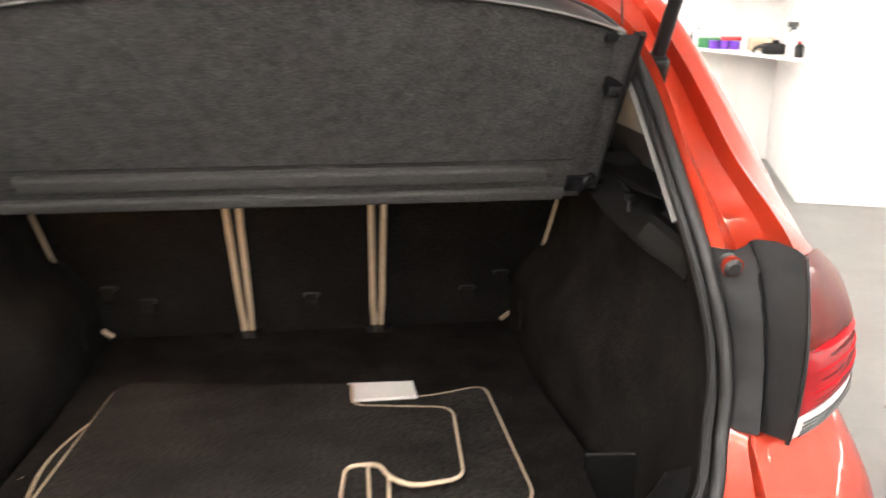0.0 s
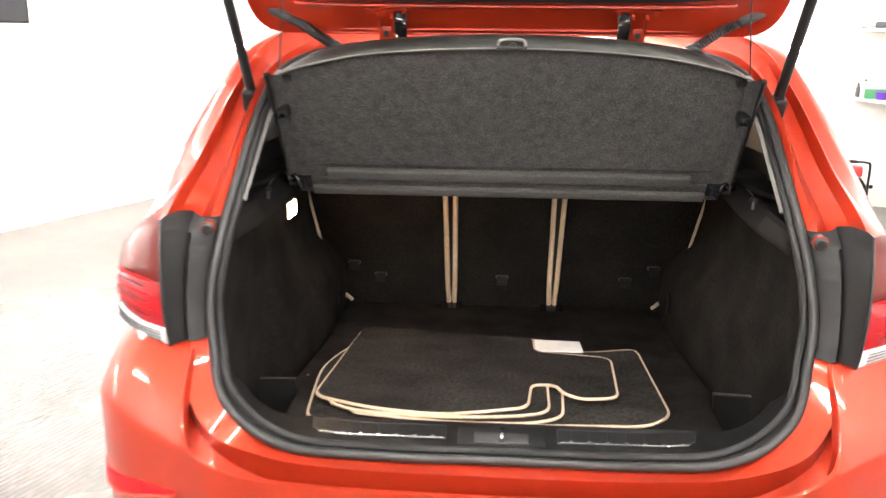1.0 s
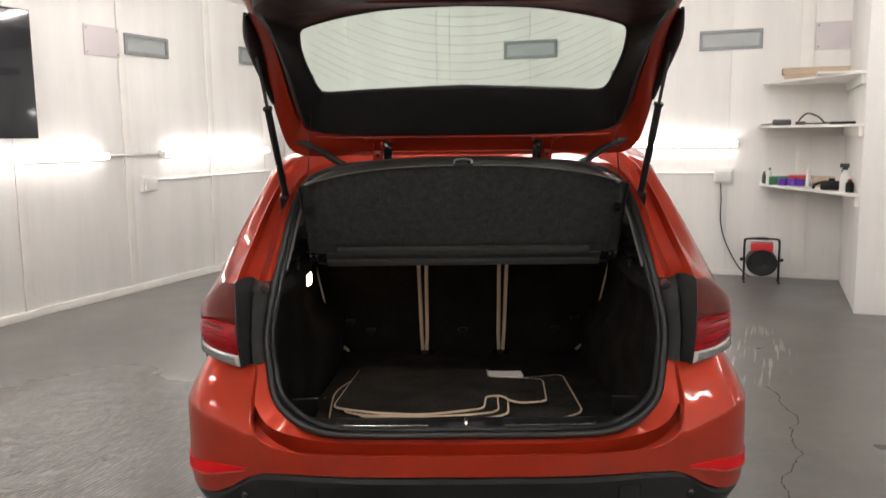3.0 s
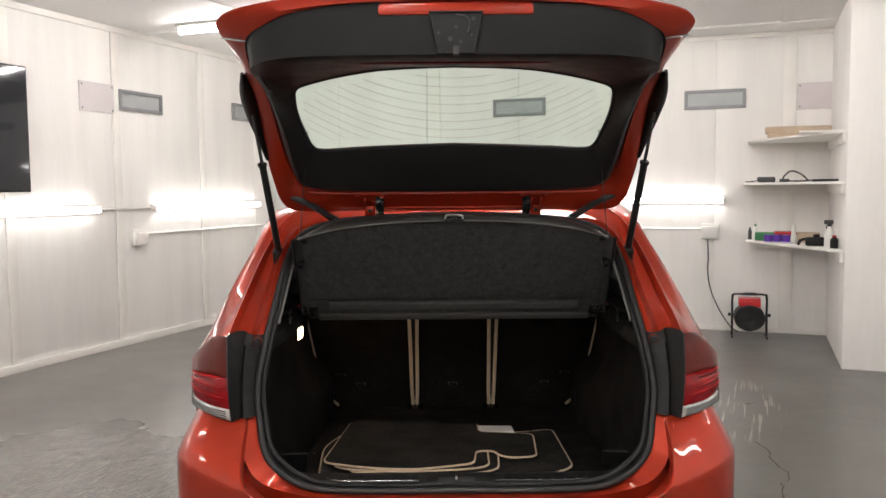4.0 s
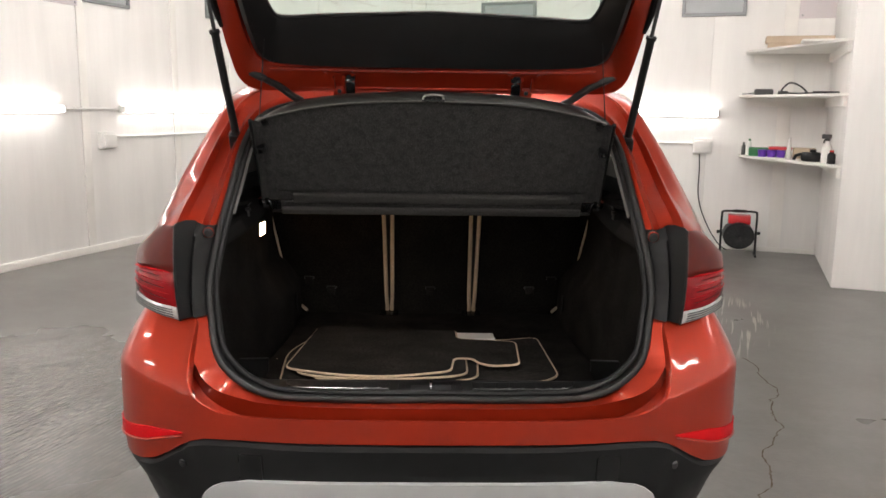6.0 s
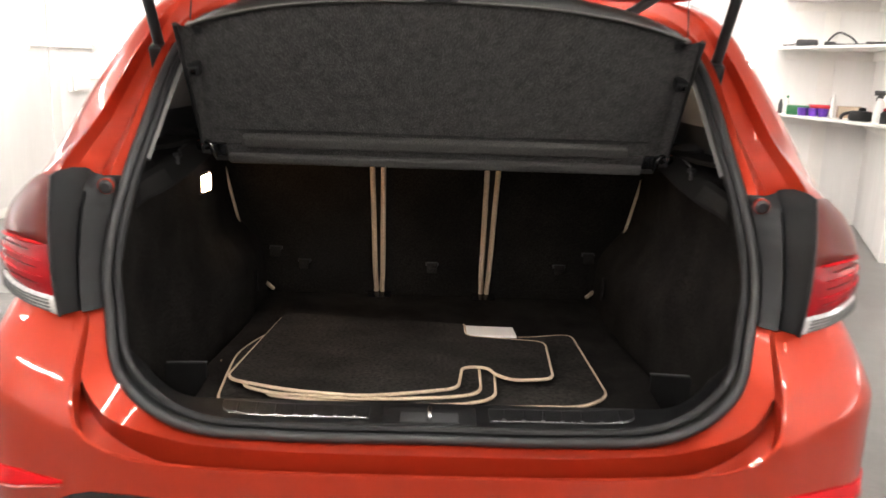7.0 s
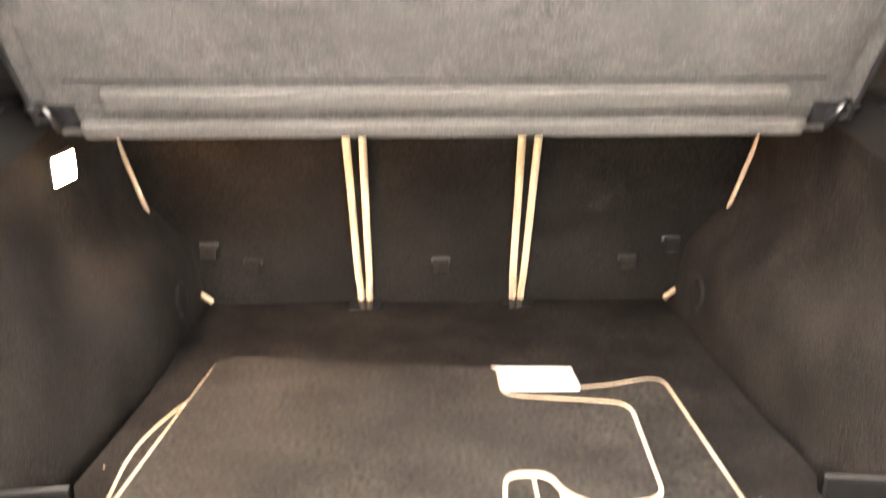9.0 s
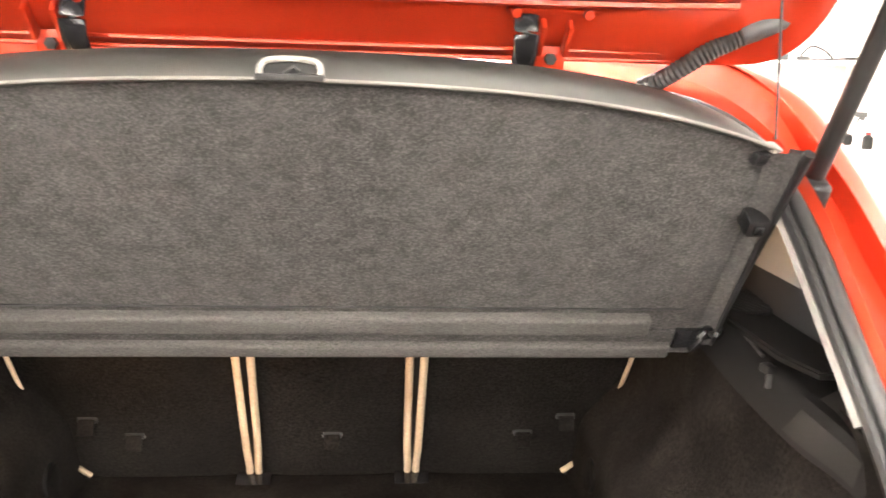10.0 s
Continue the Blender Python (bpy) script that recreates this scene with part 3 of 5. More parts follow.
part("carton", box((-0.10, -0.09, 0), (0.10, 0.09, 0.10), 0.006), CARD, crate)
kit = shelf_item("black_tool", "black handheld polishing tool on the shelf", "tool", 1.40, 6.20, 1.045)
part("body", box((-0.10, -0.06, 0), (0.08, 0.06, 0.085), 0.028), BLACK, kit)
part("grip", sweep(catmull([(-0.08, 0, 0.07), (-0.14, 0, 0.05), (-0.16, 0, 0.01)], 5), 0.014, 8), BLACK, kit)
part("knob", lathe([(0.028, 0.084), (0.03, 0.10), (0.02, 0.112)], 12), BLACK, kit)
spray = shelf_item("spray_bottle", "white spray bottle with a dark trigger head", "bottle", 1.50, 6.02, 1.045)
part("bottle", lathe([(0.044, 0), (0.046, 0.01), (0.046, 0.10), (0.036, 0.15), (0.016, 0.185), (0.016, 0.20)], 16), WHITE_PLASTIC, spray)
head = part("spray_head", box((-0.05, -0.016, 0.215), (0.03, 0.016, 0.255), 0.008), GREY_TRIM, spray)
part("trigger", sweep([(-0.01, 0, 0.222), (-0.028, 0, 0.20), (-0.03, 0, 0.175)], 0.006, 6), GREY_TRIM, spray)
part("collar", lathe([(0.019, 0.195), (0.019, 0.217)], 12), GREY_TRIM, spray)

# ---- fan heater and its lead ----
heater = thing("fan_heater", "red and black drum fan heater on a tubular stand", "heater", ROOM @ pose(0.81, 6.985, 0, 0, 0, 4) @ Matrix.Diagonal((1.05, 1.0, 0.92, 1)))
frame_path = catmull([(-0.165, -0.03, 0.012), (-0.165, 0, 0.25), (-0.165, 0, 0.46), (-0.14, 0, 0.50), (0, 0, 0.503), (0.14, 0, 0.50), (0.165, 0, 0.46), (0.165, 0, 0.25), (0.165, -0.03, 0.012)], 6)
part("stand", sweep(frame_path, 0.0115, 8), BLACK, heater)
for s in (-1, 1):
    part("foot", sweep([(s * 0.165, -0.13, 0.012), (s * 0.165, 0.13, 0.012)], 0.011, 8), BLACK, heater)
    part("knob", lathe([(0.018, 0), (0.02, 0.02), (0.014, 0.028)], 12, pose(s * 0.178, 0, 0.26, 0, s * 90, 0)), BLACK, heater)
part("handle", sweep([(-0.06, 0, 0.505), (0.06, 0, 0.505)], 0.017, 8), BLACK, heater)
part("drum", lathe([(0.145, 0.12), (0.150, 0.10), (0.150, -0.11), (0.135, -0.125)], 28, pose(0, 0.0, 0.235, 90, 0, 0)), BLACK, heater)
part("grille", lathe([(0.128, 0.126), (0.130, 0.131), (0.02, 0.128), (0.01, 0.126)], 28, pose(0, 0.0, 0.235, 90, 0, 0)), BLACK_GLOSS, heater)
for k in range(10):
    a = math.pi * k / 10
    part("grille_bar", sweep([(-0.13 * math.cos(a), -0.135, 0.235 - 0.13 * math.sin(a)), (0.13 * math.cos(a), -0.135, 0.235 + 0.13 * math.sin(a))], 0.0025, 5), BLACK, heater)
part("control_box", box((-0.105, -0.07, 0.365), (0.105, 0.09, 0.462), 0.01), RED_METAL, heater, "red control box")
part("badge", box((-0.03, -0.074, 0.366), (0.03, -0.0695, 0.384), 0.001), BEIGE, heater)
lead = part("power_lead", sweep(catmull([(0.355, BACK - 0.07, 1.03), (0.365, BACK - 0.05, 0.85), (0.365, BACK - 0.04, 0.62), (0.41, BACK - 0.05, 0.42), (0.51, BACK - 0.12, 0.22), (0.62, BACK - 0.20, 0.075), (0.70, BACK - 0.25, 0.03)], 8), 0.0062, 7), BLACK)
lead.matrix_basis = ROOM
tagged(lead, "black mains lead from socket to heater", "cable")

# ---- the car ----
car = thing("car", "orange crossover car with its tailgate raised", "car")

# boot opening, from the middle of the sill round the right side to the middle of the roof
OPENING = [(0, -0.105, 0.702), (0.28, -0.105, 0.702), (0.46, -0.096, 0.716), (0.575, -0.06, 0.80), (0.611, -0.008, 0.91), (0.621, 0.02, 1.0), (0.607, 0.065, 1.12), (0.592, 0.17, 1.245), (0.574, 0.30, 1.38), (0.530, 0.38, 1.462), (0.42, 0.42, 1.502), (0.22, 0.44, 1.518), (0, 0.446, 1.523)]
LIP = [(0, -0.162, 0.703), (0.285, -0.157, 0.704), (0.478, -0.138, 0.714), (0.612, -0.092, 0.752), (0.664, -0.052, 0.885), (0.650, 0.004, 1.0), (0.630, 0.055, 1.135), (0.607, 0.158, 1.255), (0.588, 0.295, 1.397), (0.545, 0.392, 1.478), (0.44, 0.44, 1.525), (0.23, 0.46, 1.540), (0, 0.466, 1.545)]
GUTTER = [(0, -0.156, 0.648), (0.29, -0.151, 0.649), (0.492, -0.124, 0.662), (0.632, -0.062, 0.722), (0.680, -0.014, 0.885), (0.664, 0.03, 1.0), (0.640, 0.078, 1.135), (0.617, 0.184, 1.250), (0.598, 0.318, 1.390), (0.553, 0.416, 1.472), (0.455, 0.465, 1.52), (0.24, 0.485, 1.535), (0, 0.49, 1.54)]
CREASE = [(0, -0.183, 0.622), (0.30, -0.181, 0.622), (0.51, -0.146, 0.632), (0.645, -0.092, 0.708), (0.692, -0.034, 0.885), (0.702, -0.012, 1.03), (0.704, 0.020, 1.158), (0.698, 0.222, 1.262), (0.648, 0.350, 1.410), (0.600, 0.470, 1.508), (0.49, 0.515, 1.558), (0.25, 0.525, 1.572), (0, 0.528, 1.578)]
N = 8
opening, lip, gutter, crease = (catmull(r, N) for r in (OPENING, LIP, GUTTER, CREASE))
step = [a.lerp(b, 0.2) + V((0, 0.002, 0)) for a, b in zip(lip, gutter)]
def fade(z, a, b, c, d):
    """1 between b and c, running out to 0 at a and d."""
    return max(0.0, min(1.0, (z - a) / (b - a), (d - z) / (d - c)))


for row, back in ((lip, 0.045), (step, 0.045), (gutter, 0.03)):
    for q in row:
        q.y += back * fade(q.z, 0.895, 0.925, 1.10, 1.16)
channel = [a.lerp(b, 0.30) + V((0, 0.046 * fade(b.z, 1.05, 1.20, 1.44, 1.52), 0)) for a, b in zip(gutter, crease)]
channel_far = [a.lerp(b, 0.80) + V((0, 0.040 * fade(b.z, 1.05, 1.20, 1.44, 1.52), 0)) for a, b in zip(gutter, crease)]
tuck = [q + (V((0.03, 0.045, -0.01)) if 1.1 < q.z < 1.53 else V((0, 0.03, -0.012))) for q in crease]
inner = [q + V((-0.012 if q.x > 0.01 else 0, 0.035, 0.0)) for q in opening]
part("boot_frame", loft([mirrored(r) for r in (opening, lip, step, gutter, channel, channel_far, crease, tuck)], True), PAINT, car, "orange painted boot surround with a rain gutter", angle=24)

# rubber seal: a flange and two beads round the opening
seal_path = mirrored(catmull([(q[0] - (0.004 if q[0] else 0), q[1] - 0.008, q[2] + (0.010 if q[2] < 0.75 else -0.004)) for q in OPENING], N))
seal = part("boot_seal", sweep(seal_path, 0.0100, 10, True), RUBBER, car, "black rubber door seal")
part("seal_flange", loft([mirrored(r) for r in (inner, [a.lerp(b, 0.75) + V((0, -0.003, 0.003 if b.z < 0.8 else 0)) for a, b in zip(inner, opening)], [q + V((0, -0.003, 0)) for q in opening])], True), RUBBER, seal)
part("seal_lip", sweep(mirrored(catmull([(max(0, q[0] - 0.020) if q[0] else 0, q[1] + 0.004, q[2] + (0.024 if q[2] < 0.75 else (0.012 if q[2] < 0.85 else -0.012 if q[2] > 1.45 else 0))) for q in OPENING], N)), 0.0085, 8, True), BLACK, seal)

# rear bumper
D_ROW = [(0, -0.198, 0.617), (0.32, -0.193, 0.617), (0.604, -0.150, 0.615), (0.680, -0.118, 0.583), (0.760, -0.078, 0.531), (0.840, -0.014, 0.522), (0.880, 0.085, 0.535), (0.897, 0.22, 0.55), (0.905, 0.33, 0.555)]
E_ROW = [(x * 0.992, y + 0.010, z - 0.003) for x, y, z in D_ROW]
F_ROW = [(x * 0.996, y + 0.002, z - 0.008) for x, y, z in D_ROW]
CHAMFER = [(x * 1.001, y - 0.002, z - 0.021) for x, y, z in D_ROW]
G_ROW = [(0, -0.182, 0.50), (0.32, -0.178, 0.50), (0.56, -0.155, 0.49), (0.66, -0.118, 0.47), (0.74, -0.074, 0.45), (0.806, -0.008, 0.44), (0.85, 0.085, 0.44), (0.872, 0.22, 0.44), (0.88, 0.33, 0.44)]
H_ROW = [(0, -0.135, 0.36), (0.32, -0.132, 0.36), (0.53, -0.112, 0.36), (0.63, -0.080, 0.35), (0.70, -0.035, 0.34), (0.765, 0.02, 0.33), (0.81, 0.10, 0.33), (0.835, 0.22, 0.33), (0.845, 0.33, 0.33)]
K_ROW = [(0, -0.03, 0.30), (0.32, -0.03, 0.30), (0.50, -0.02, 0.30), (0.59, 0.0, 0.29), (0.65, 0.03, 0.28), (0.71, 0.07, 0.27), (0.76, 0.12, 0.27), (0.79, 0.22, 0.27), (0.80, 0.33, 0.27)]


def across(rows, n):
    """Rows of control points made smooth along and across."""
    lines = [catmull(r, 12) for r in rows]
    cols = [catmull(list(c), n) for c in zip(*lines)]
    return [both([c[k] for c in cols]) for k in range(len(cols[0]))]


PLAN = [(0, -0.200), (0.16, -0.1985), (0.32, -0.1935), (0.46, -0.179), (0.58, -0.157), (0.65, -0.138), (0.706, -0.117), (0.755, -0.098), (0.793, -0.080), (0.828, -0.055), (0.860, -0.018), (0.882, 0.035), (0.894, 0.095), (0.903, 0.22), (0.908, 0.33)]
TOP_EDGE = [(0, 0.681), (0.30, 0.681), (0.46, 0.6815), (0.53, 0.684), (0.575, 0.693), (0.61, 0.709), (0.637, 0.733), (0.653, 0.764), (0.663, 0.805), (0.669, 0.850), (0.674, 0.890), (0.681, 0.909), (0.70, 0.912), (0.75, 0.916), (0.80, 0.925), (0.832, 0.937), (0.862, 0.950), (0.91, 0.958)]
FOOT_EDGE = [(0, 0.617), (0.32, 0.617), (0.52, 0.617), (0.604, 0.613), (0.645, 0.600), (0.68, 0.581), (0.72, 0.554), (0.76, 0.533), (0.80, 0.524), (0.84, 0.522), (0.88, 0.535), (0.91, 0.553)]


def along(line, x):
    """Height of a line of (x, z) pairs at x, with eased joints."""
    for (xa, za), (xb, zb) in zip(line, line[1:]):
        if x <= xb:
            break
    t = min(1, max(0, (x - xa) / (xb - xa)))
    return za + (zb - za) * t


def bumper_column(x, y, nx, ny):
    """One upright line of the bumper's skin: tucked in at the foot, upright face, a soft crease, then a shoulder that leans in."""
    top, low = along(TOP_EDGE, x), along(FOOT_EDGE, x)
    fold = 0.728 + 0.055 * min(1, max(0, (x - 0.66) / 0.18))
    lean = 0.40
    col = []
    heights = [low + (min(top, fold) - low) * k / 10 for k in range(11)]
    if top > fold:
        heights += [fold + (top - fold) * (k / 12) ** 1.25 for k in range(1, 13)]
    else:
        heights += [top] * 12
    for z in heights:
        d = z - fold
        inset = lean * 0.5 * (d + math.sqrt(d * d + 0.006 ** 2)) + 0.90 * max(0, d) ** 2 + 0.35 * max(0, 0.66 - z) ** 2
        col.append(V((x - nx * inset, y - ny * inset, z)))
    return col


cols = []
plan = catmull([(x, y, 0) for x, y in PLAN], 14)
for a, q in enumerate(plan):
    d = plan[min(a + 1, len(plan) - 1)] - plan[max(a - 1, 0)]
    nx, ny = -(-d.y), -d.x
    ln = math.hypot(nx, ny)
    cols.append(bumper_column(q.x, q.y, nx / ln, ny / ln))
skin_rows = [both([c[k] for c in cols]) for k in range(len(cols[0]))]
edge_in = [[V((q.x - (0.004 if q.x > 0 else -0.004) * min(1, abs(q.x) * 4), q.y + 0.006, q.z + 0.0015)) for q in skin_rows[-1]], [V((q.x - (0.008 if q.x > 0 else -0.008) * min(1, abs(q.x) * 4), q.y + 0.020, q.z - 0.020)) for q in skin_rows[-1]]]
foot_in = [[V((q.x * 0.992, q.y + 0.012, q.z - 0.003)) for q in skin_rows[0]]]
bumper = part("bumper", loft(foot_in + skin_rows + edge_in), PAINT, car, "glossy orange painted bumper", angle=32)
lower = part("bumper_lower", loft([both(catmull(E_ROW, 12)), both(catmull(F_ROW, 12))] + across([CHAMFER, G_ROW, H_ROW, K_ROW], 4)), BLACK, car, "matt black lower bumper", angle=20)


def bumper_point(x, z):
    """A place on the lower bumper's face."""
    lines = [min(catmull(r, 10), key=lambda p: abs(p.x - abs(x))) for r in (F_ROW, CHAMFER, G_ROW, H_ROW, K_ROW)]
    for p, q in zip(lines, lines[1:]):
        if z >= q.z:
            break
    t = max(0, min(1, (p.z - z) / (p.z - q.z)))
    return V((x, p.y + (q.y - p.y) * t, z))


for s in (-1, 1):
    rows = []
    steps = [q for q in cols if 0.660 <= q[0].x <= 0.886]
    for i, col in enumerate(steps):
        t = i / (len(steps) - 1)
        zc = 0.621 - 0.024 * t - 0.006 * math.sin(math.pi * t)
        mid = min(col, key=lambda q: abs(q.z - zc))
        a, b = cols[max(0, cols.index(col) - 1)][5], cols[min(len(cols) - 1, cols.index(col) + 1)][5]
        away = V((s * (b.y - a.y), -(b.x - a.x), 0)).normalized()
        h = 0.002 + 0.016 * min(1, t * 3.0)
        q = V((s * mid.x, mid.y, zc)) + away * 0.0035
        rows.append([q - away * 0.008 + V((0, 0, h)), q + away * 0.001 + V((0, 0, h * 0.96)), q + away * 0.002, q + away * 0.001 - V((0, 0, h * 0.96)), q - away * 0.008 - V((0, 0, h))])
    part("reflector_rim", sweep([r[3] + V((0, -0.001, -0.004)) for r in rows], 0.0032, 6), PAINT, bumper)
    part("reflector", loft(rows), REFLECTOR, bumper, "slim red reflector")
    tow = bumper_point(s * 0.476, 0.540)
    hi, lo = bumper_point(s * 0.476, 0.575), bumper_point(s * 0.476, 0.505)
    tow_at = pose(tow.x, tow.y - 0.001, tow.z, math.degrees(math.atan2(lo.y - hi.y, hi.z - lo.z)), 0, s * 9)
    cov = part("tow_cover", box((-0.031, -0.003, -0.037), (0.031, 0.006, 0.037), 0.003, tow_at), BLACK, lower)
    part("joint_line", sweep([tow_at @ V((dx * 0.033, -0.001, dz * 0.039)) for dx, dz in ((-1, -0.9), (-1, 0.85), (-0.85, 1), (0.85, 1), (1, 0.85), (1, -0.9))], 0.0014, 5, True), BLACK_GLOSS, lower)
    sen = bumper_point(s * 0.668, 0.532)
    part("parking_sensor", lathe([(0.012, 0), (0.012, 0.006), (0.009, 0.008)], 12, pose(sen.x, sen.y + 0.002, sen.z, 90, 0, s * 24)), BLACK_GLOSS, lower)

# silver skid plate
skid_rows = []
for z, w in ((0.507, 0.470), (0.504, 0.520), (0.496, 0.552), (0.482, 0.582), (0.455, 0.610), (0.41, 0.632), (0.365, 0.65)):
    half = []
    for k in range(17):
        x = w * k / 16
        base = bumper_point(x, z)
        half.append(V((x, base.y - (0.014 if z < 0.505 else 0.002), z)))
    skid_rows.append(both(half))
skid = part("skid_plate", loft(skid_rows, thick=0.006), SILVER, lower, "silver painted skid plate")
part("skid_recess", box((-0.34, -0.012, -0.036), (0.34, 0.02, 0.030), 0.012, pose(0, -0.178, 0.425, -18, 0, 0)), GREY_PLASTIC, skid)

# tail lamps
def lamp_point(a, b):
    """a: 0 at the inner edge to 1 round the side; b: 0 at the foot to 1 at the top."""
    low = catmull([(0.682, -0.056, 0.911), (0.746, -0.019, 0.917), (0.800, 0.021, 0.928), (0.832, 0.058, 0.941), (0.862, 0.19, 0.960)], 10)
    mid = catmull([(0.692, -0.056, 1.035), (0.757, -0.018, 1.035), (0.810, 0.030, 1.032), (0.838, 0.090, 1.03), (0.862, 0.21, 1.03)], 10)
    top = catmull([(0.700, -0.012, 1.163), (0.760, 0.060, 1.153), (0.812, 0.105, 1.114), (0.853, 0.150, 1.072), (0.872, 0.24, 1.055)], 10)
    i = min(len(low) - 1, int(a * (len(low) - 1)))
    p, q, r = low[i], mid[i], top[i]
    return p * (1 - b) * (1 - 2 * b) + q * 4 * b * (1 - b) + r * b * (2 * b - 1)


def lamp_patch(s, a0, a1, b0, b1, out, n=20, m=6, thick=0.004):
    rows = []
    for j in range(m + 1):
        row = []
        for i in range(n + 1):
            a = a0 + (a1 - a0) * i / n
            b = b0[0] + (b0[1] - b0[0]) * a
            b += (b1[0] + (b1[1] - b1[0]) * a - b) * j / m
            q = lamp_point(a, b)
            d = V((0.55 + 0.4 * a, -0.85 + 0.7 * a, 0)).normalized()
            edge = min(i, n - i, 2 * j, 2 * (m - j))
            q = q + d * (out * min(1, edge / 1.5))
            row.append(V((s * q.x, q.y, q.z)))
        rows.append(row)
    return loft(rows, thick=thick)


def well_cover(s):
    """From the seal to the lamp's inner edge, with a fold down the middle."""
    rows = []
    for k in range(25):
        a = k / 24
        z = 0.918 + 0.236 * a
        o = min(opening[3 * N:8 * N], key=lambda p: abs(p.z - z)).copy()
        c = lamp_point(0, a) + V((0.002, 0.004, 0))
        o.z = z
        o = o + V((0.002, -0.004, 0.0))
        m = o.lerp(c, 0.58)
        m.y = 0.6 * o.y + 0.4 * c.y - 0.004
        bend = [o, o.lerp(m, 0.12) + V((0, -0.006, 0)), o.lerp(m, 0.5) + V((0, -0.008, 0)), o.lerp(m, 0.86) + V((0, -0.005, 0)), m + V((0, 0.006, 0)), m.lerp(c, 0.10) + V((0, 0.002, 0)), m.lerp(c, 0.5), m.lerp(c, 0.92) + V((0, -0.006, 0)), c]
        for i in (1, 2, 3):
            bend[i].y -= 0.008 * max(0, 1 - 4.5 * a)
        lift = (0, 0, 0, 0.002, 0.006, 0.010, 0.012, 0.006, 0)
        rows.append([V((s * q.x, q.y + (0.02 * max(0, a - 0.9) * 10 if 2 < i < 8 else 0), q.z + lift[i] * a ** 6)) for i, q in enumerate(bend)])
    return loft(rows, thick=0.006)


for s in (-1, 1):
    cover = part("lamp_well_cover", well_cover(s), BLACK, car, "matt black plastic cover beside the lamp")
    part("rubber_stop", lathe([(0.014, -0.01), (0.014, 0.010), (0.009, 0.015), (0.0005, 0.0155)], 12, pose(s * 0.620, 0.040, 1.140, 100, 0, 0)), RUBBER, cover)
    part("stop_ring", lathe([(0.014, -0.004), (0.0146, 0.003), (0.0154, 0.0042), (0.0152, 0.0056), (0.0142, 0.0056)], 18, pose(s * 0.620, 0.036, 1.140, 100, 0, 0)), PAINT, cover)

for s in (-1, 1):
    foot_b, red_b = (0.150, 0.165), (0.53, 0.60)
    lamp = part("tail_lamp", lamp_patch(s, 0, 1, foot_b, red_b, 0.006), LENS_RED, car, "red tail lamp with light bars and a clear foot")
    part("upper_lens", lamp_patch(s, 0, 1, red_b, (1.0, 1.0), 0.007, m=10), LENS_DARK, lamp, "smoked dark red upper lens")
    part("reverse_lens", lamp_patch(s, 0.01, 0.74, (0.0, 0.0), foot_b, 0.006), LENS_CLEAR, lamp, "clear ribbed reversing lens")
    for k in range(4):
        f = (k + 1) / 5
        part("lens_rib", sweep([V((s * (q.x + 0.003), q.y - 0.0065, q.z)) for q in (lamp_point(0.05 + 0.8 * i / 12, f * (0.150 + 0.015 * (0.05 + 0.8 * i / 12))) for i in range(13))], 0.0015, 5), GREY_TRIM, lamp)
    for b0, b1, a0, a1 in ((0.20, 0.250, 0.05, 0.74), (0.315, 0.372, 0.06, 0.66), (0.43, 0.490, 0.12, 0.62)):
        part("lens_groove", lamp_patch(s, a0, a1, (b0, b0 + 0.09), (b1, b1 + 0.09), 0.0075, 14, 2, 0.003), LENS_GROOVE, lamp, "dark gap between light bars")
    part("light_bar", lamp_patch(s, 0.05, 0.80, (0.512, 0.582), (0.53, 0.60), 0.0085, 14, 2, 0.003), LENS_BAR, lamp, "bright red light bar")
    part("light_bar", lamp_patch(s, 0.04, 0.80, (0.392, 0.470), (0.420, 0.498), 0.0085, 14, 2, 0.003), LENS_BAR, lamp, "bright red light bar")
    part("light_bar", lamp_patch(s, 0.03, 0.80, (0.272, 0.350), (0.302, 0.380), 0.0085, 14, 2, 0.003), LENS_BAR, lamp, "bright red light bar")
    part("lamp_frame", sweep([V((s * (q.x - 0.002), q.y - 0.004, q.z)) for q in (lamp_point(0, i / 14) for i in range(15))], 0.0035, 6), BLACK, lamp)

# body sides and roof: sections along the car
SEC = []
SEC.append((0.62, [(0.896, 0.56), (0.902, 0.75), (0.898, 0.92), (0.888, 1.00), (0.862, 1.08), (0.838, 1.16), (0.795, 1.29), (0.728, 1.45), (0.655, 1.54), (0.47, 1.575), (0.24, 1.592), (0, 1.597)]))
SEC.append((0.95, [(0.898, 0.50), (0.904, 0.72), (0.900, 0.90), (0.888, 0.99), (0.866, 1.05), (0.85, 1.10), (0.80, 1.28), (0.715, 1.46), (0.635, 1.550), (0.46, 1.588), (0.24, 1.604), (0, 1.608)]))
SEC.append((1.7, [(0.87, 0.32), (0.896, 0.60), (0.898, 0.85), (0.886, 0.96), (0.868, 1.01), (0.855, 1.05), (0.80, 1.28), (0.72, 1.48), (0.635, 1.56), (0.46, 1.588), (0.24, 1.60), (0, 1.605)]))
SEC.append((2.35, [(0.87, 0.31), (0.896, 0.58), (0.896, 0.83), (0.884, 0.94), (0.866, 0.99), (0.852, 1.03), (0.795, 1.26), (0.715, 1.46), (0.63, 1.535), (0.46, 1.56), (0.24, 1.575), (0, 1.58)]))
SEC.append((2.9, [(0.87, 0.31), (0.894, 0.56), (0.892, 0.80), (0.88, 0.91), (0.86, 0.96), (0.83, 1.00), (0.77, 1.10), (0.70, 1.20), (0.62, 1.25), (0.46, 1.28), (0.24, 1.30), (0, 1.305)]))
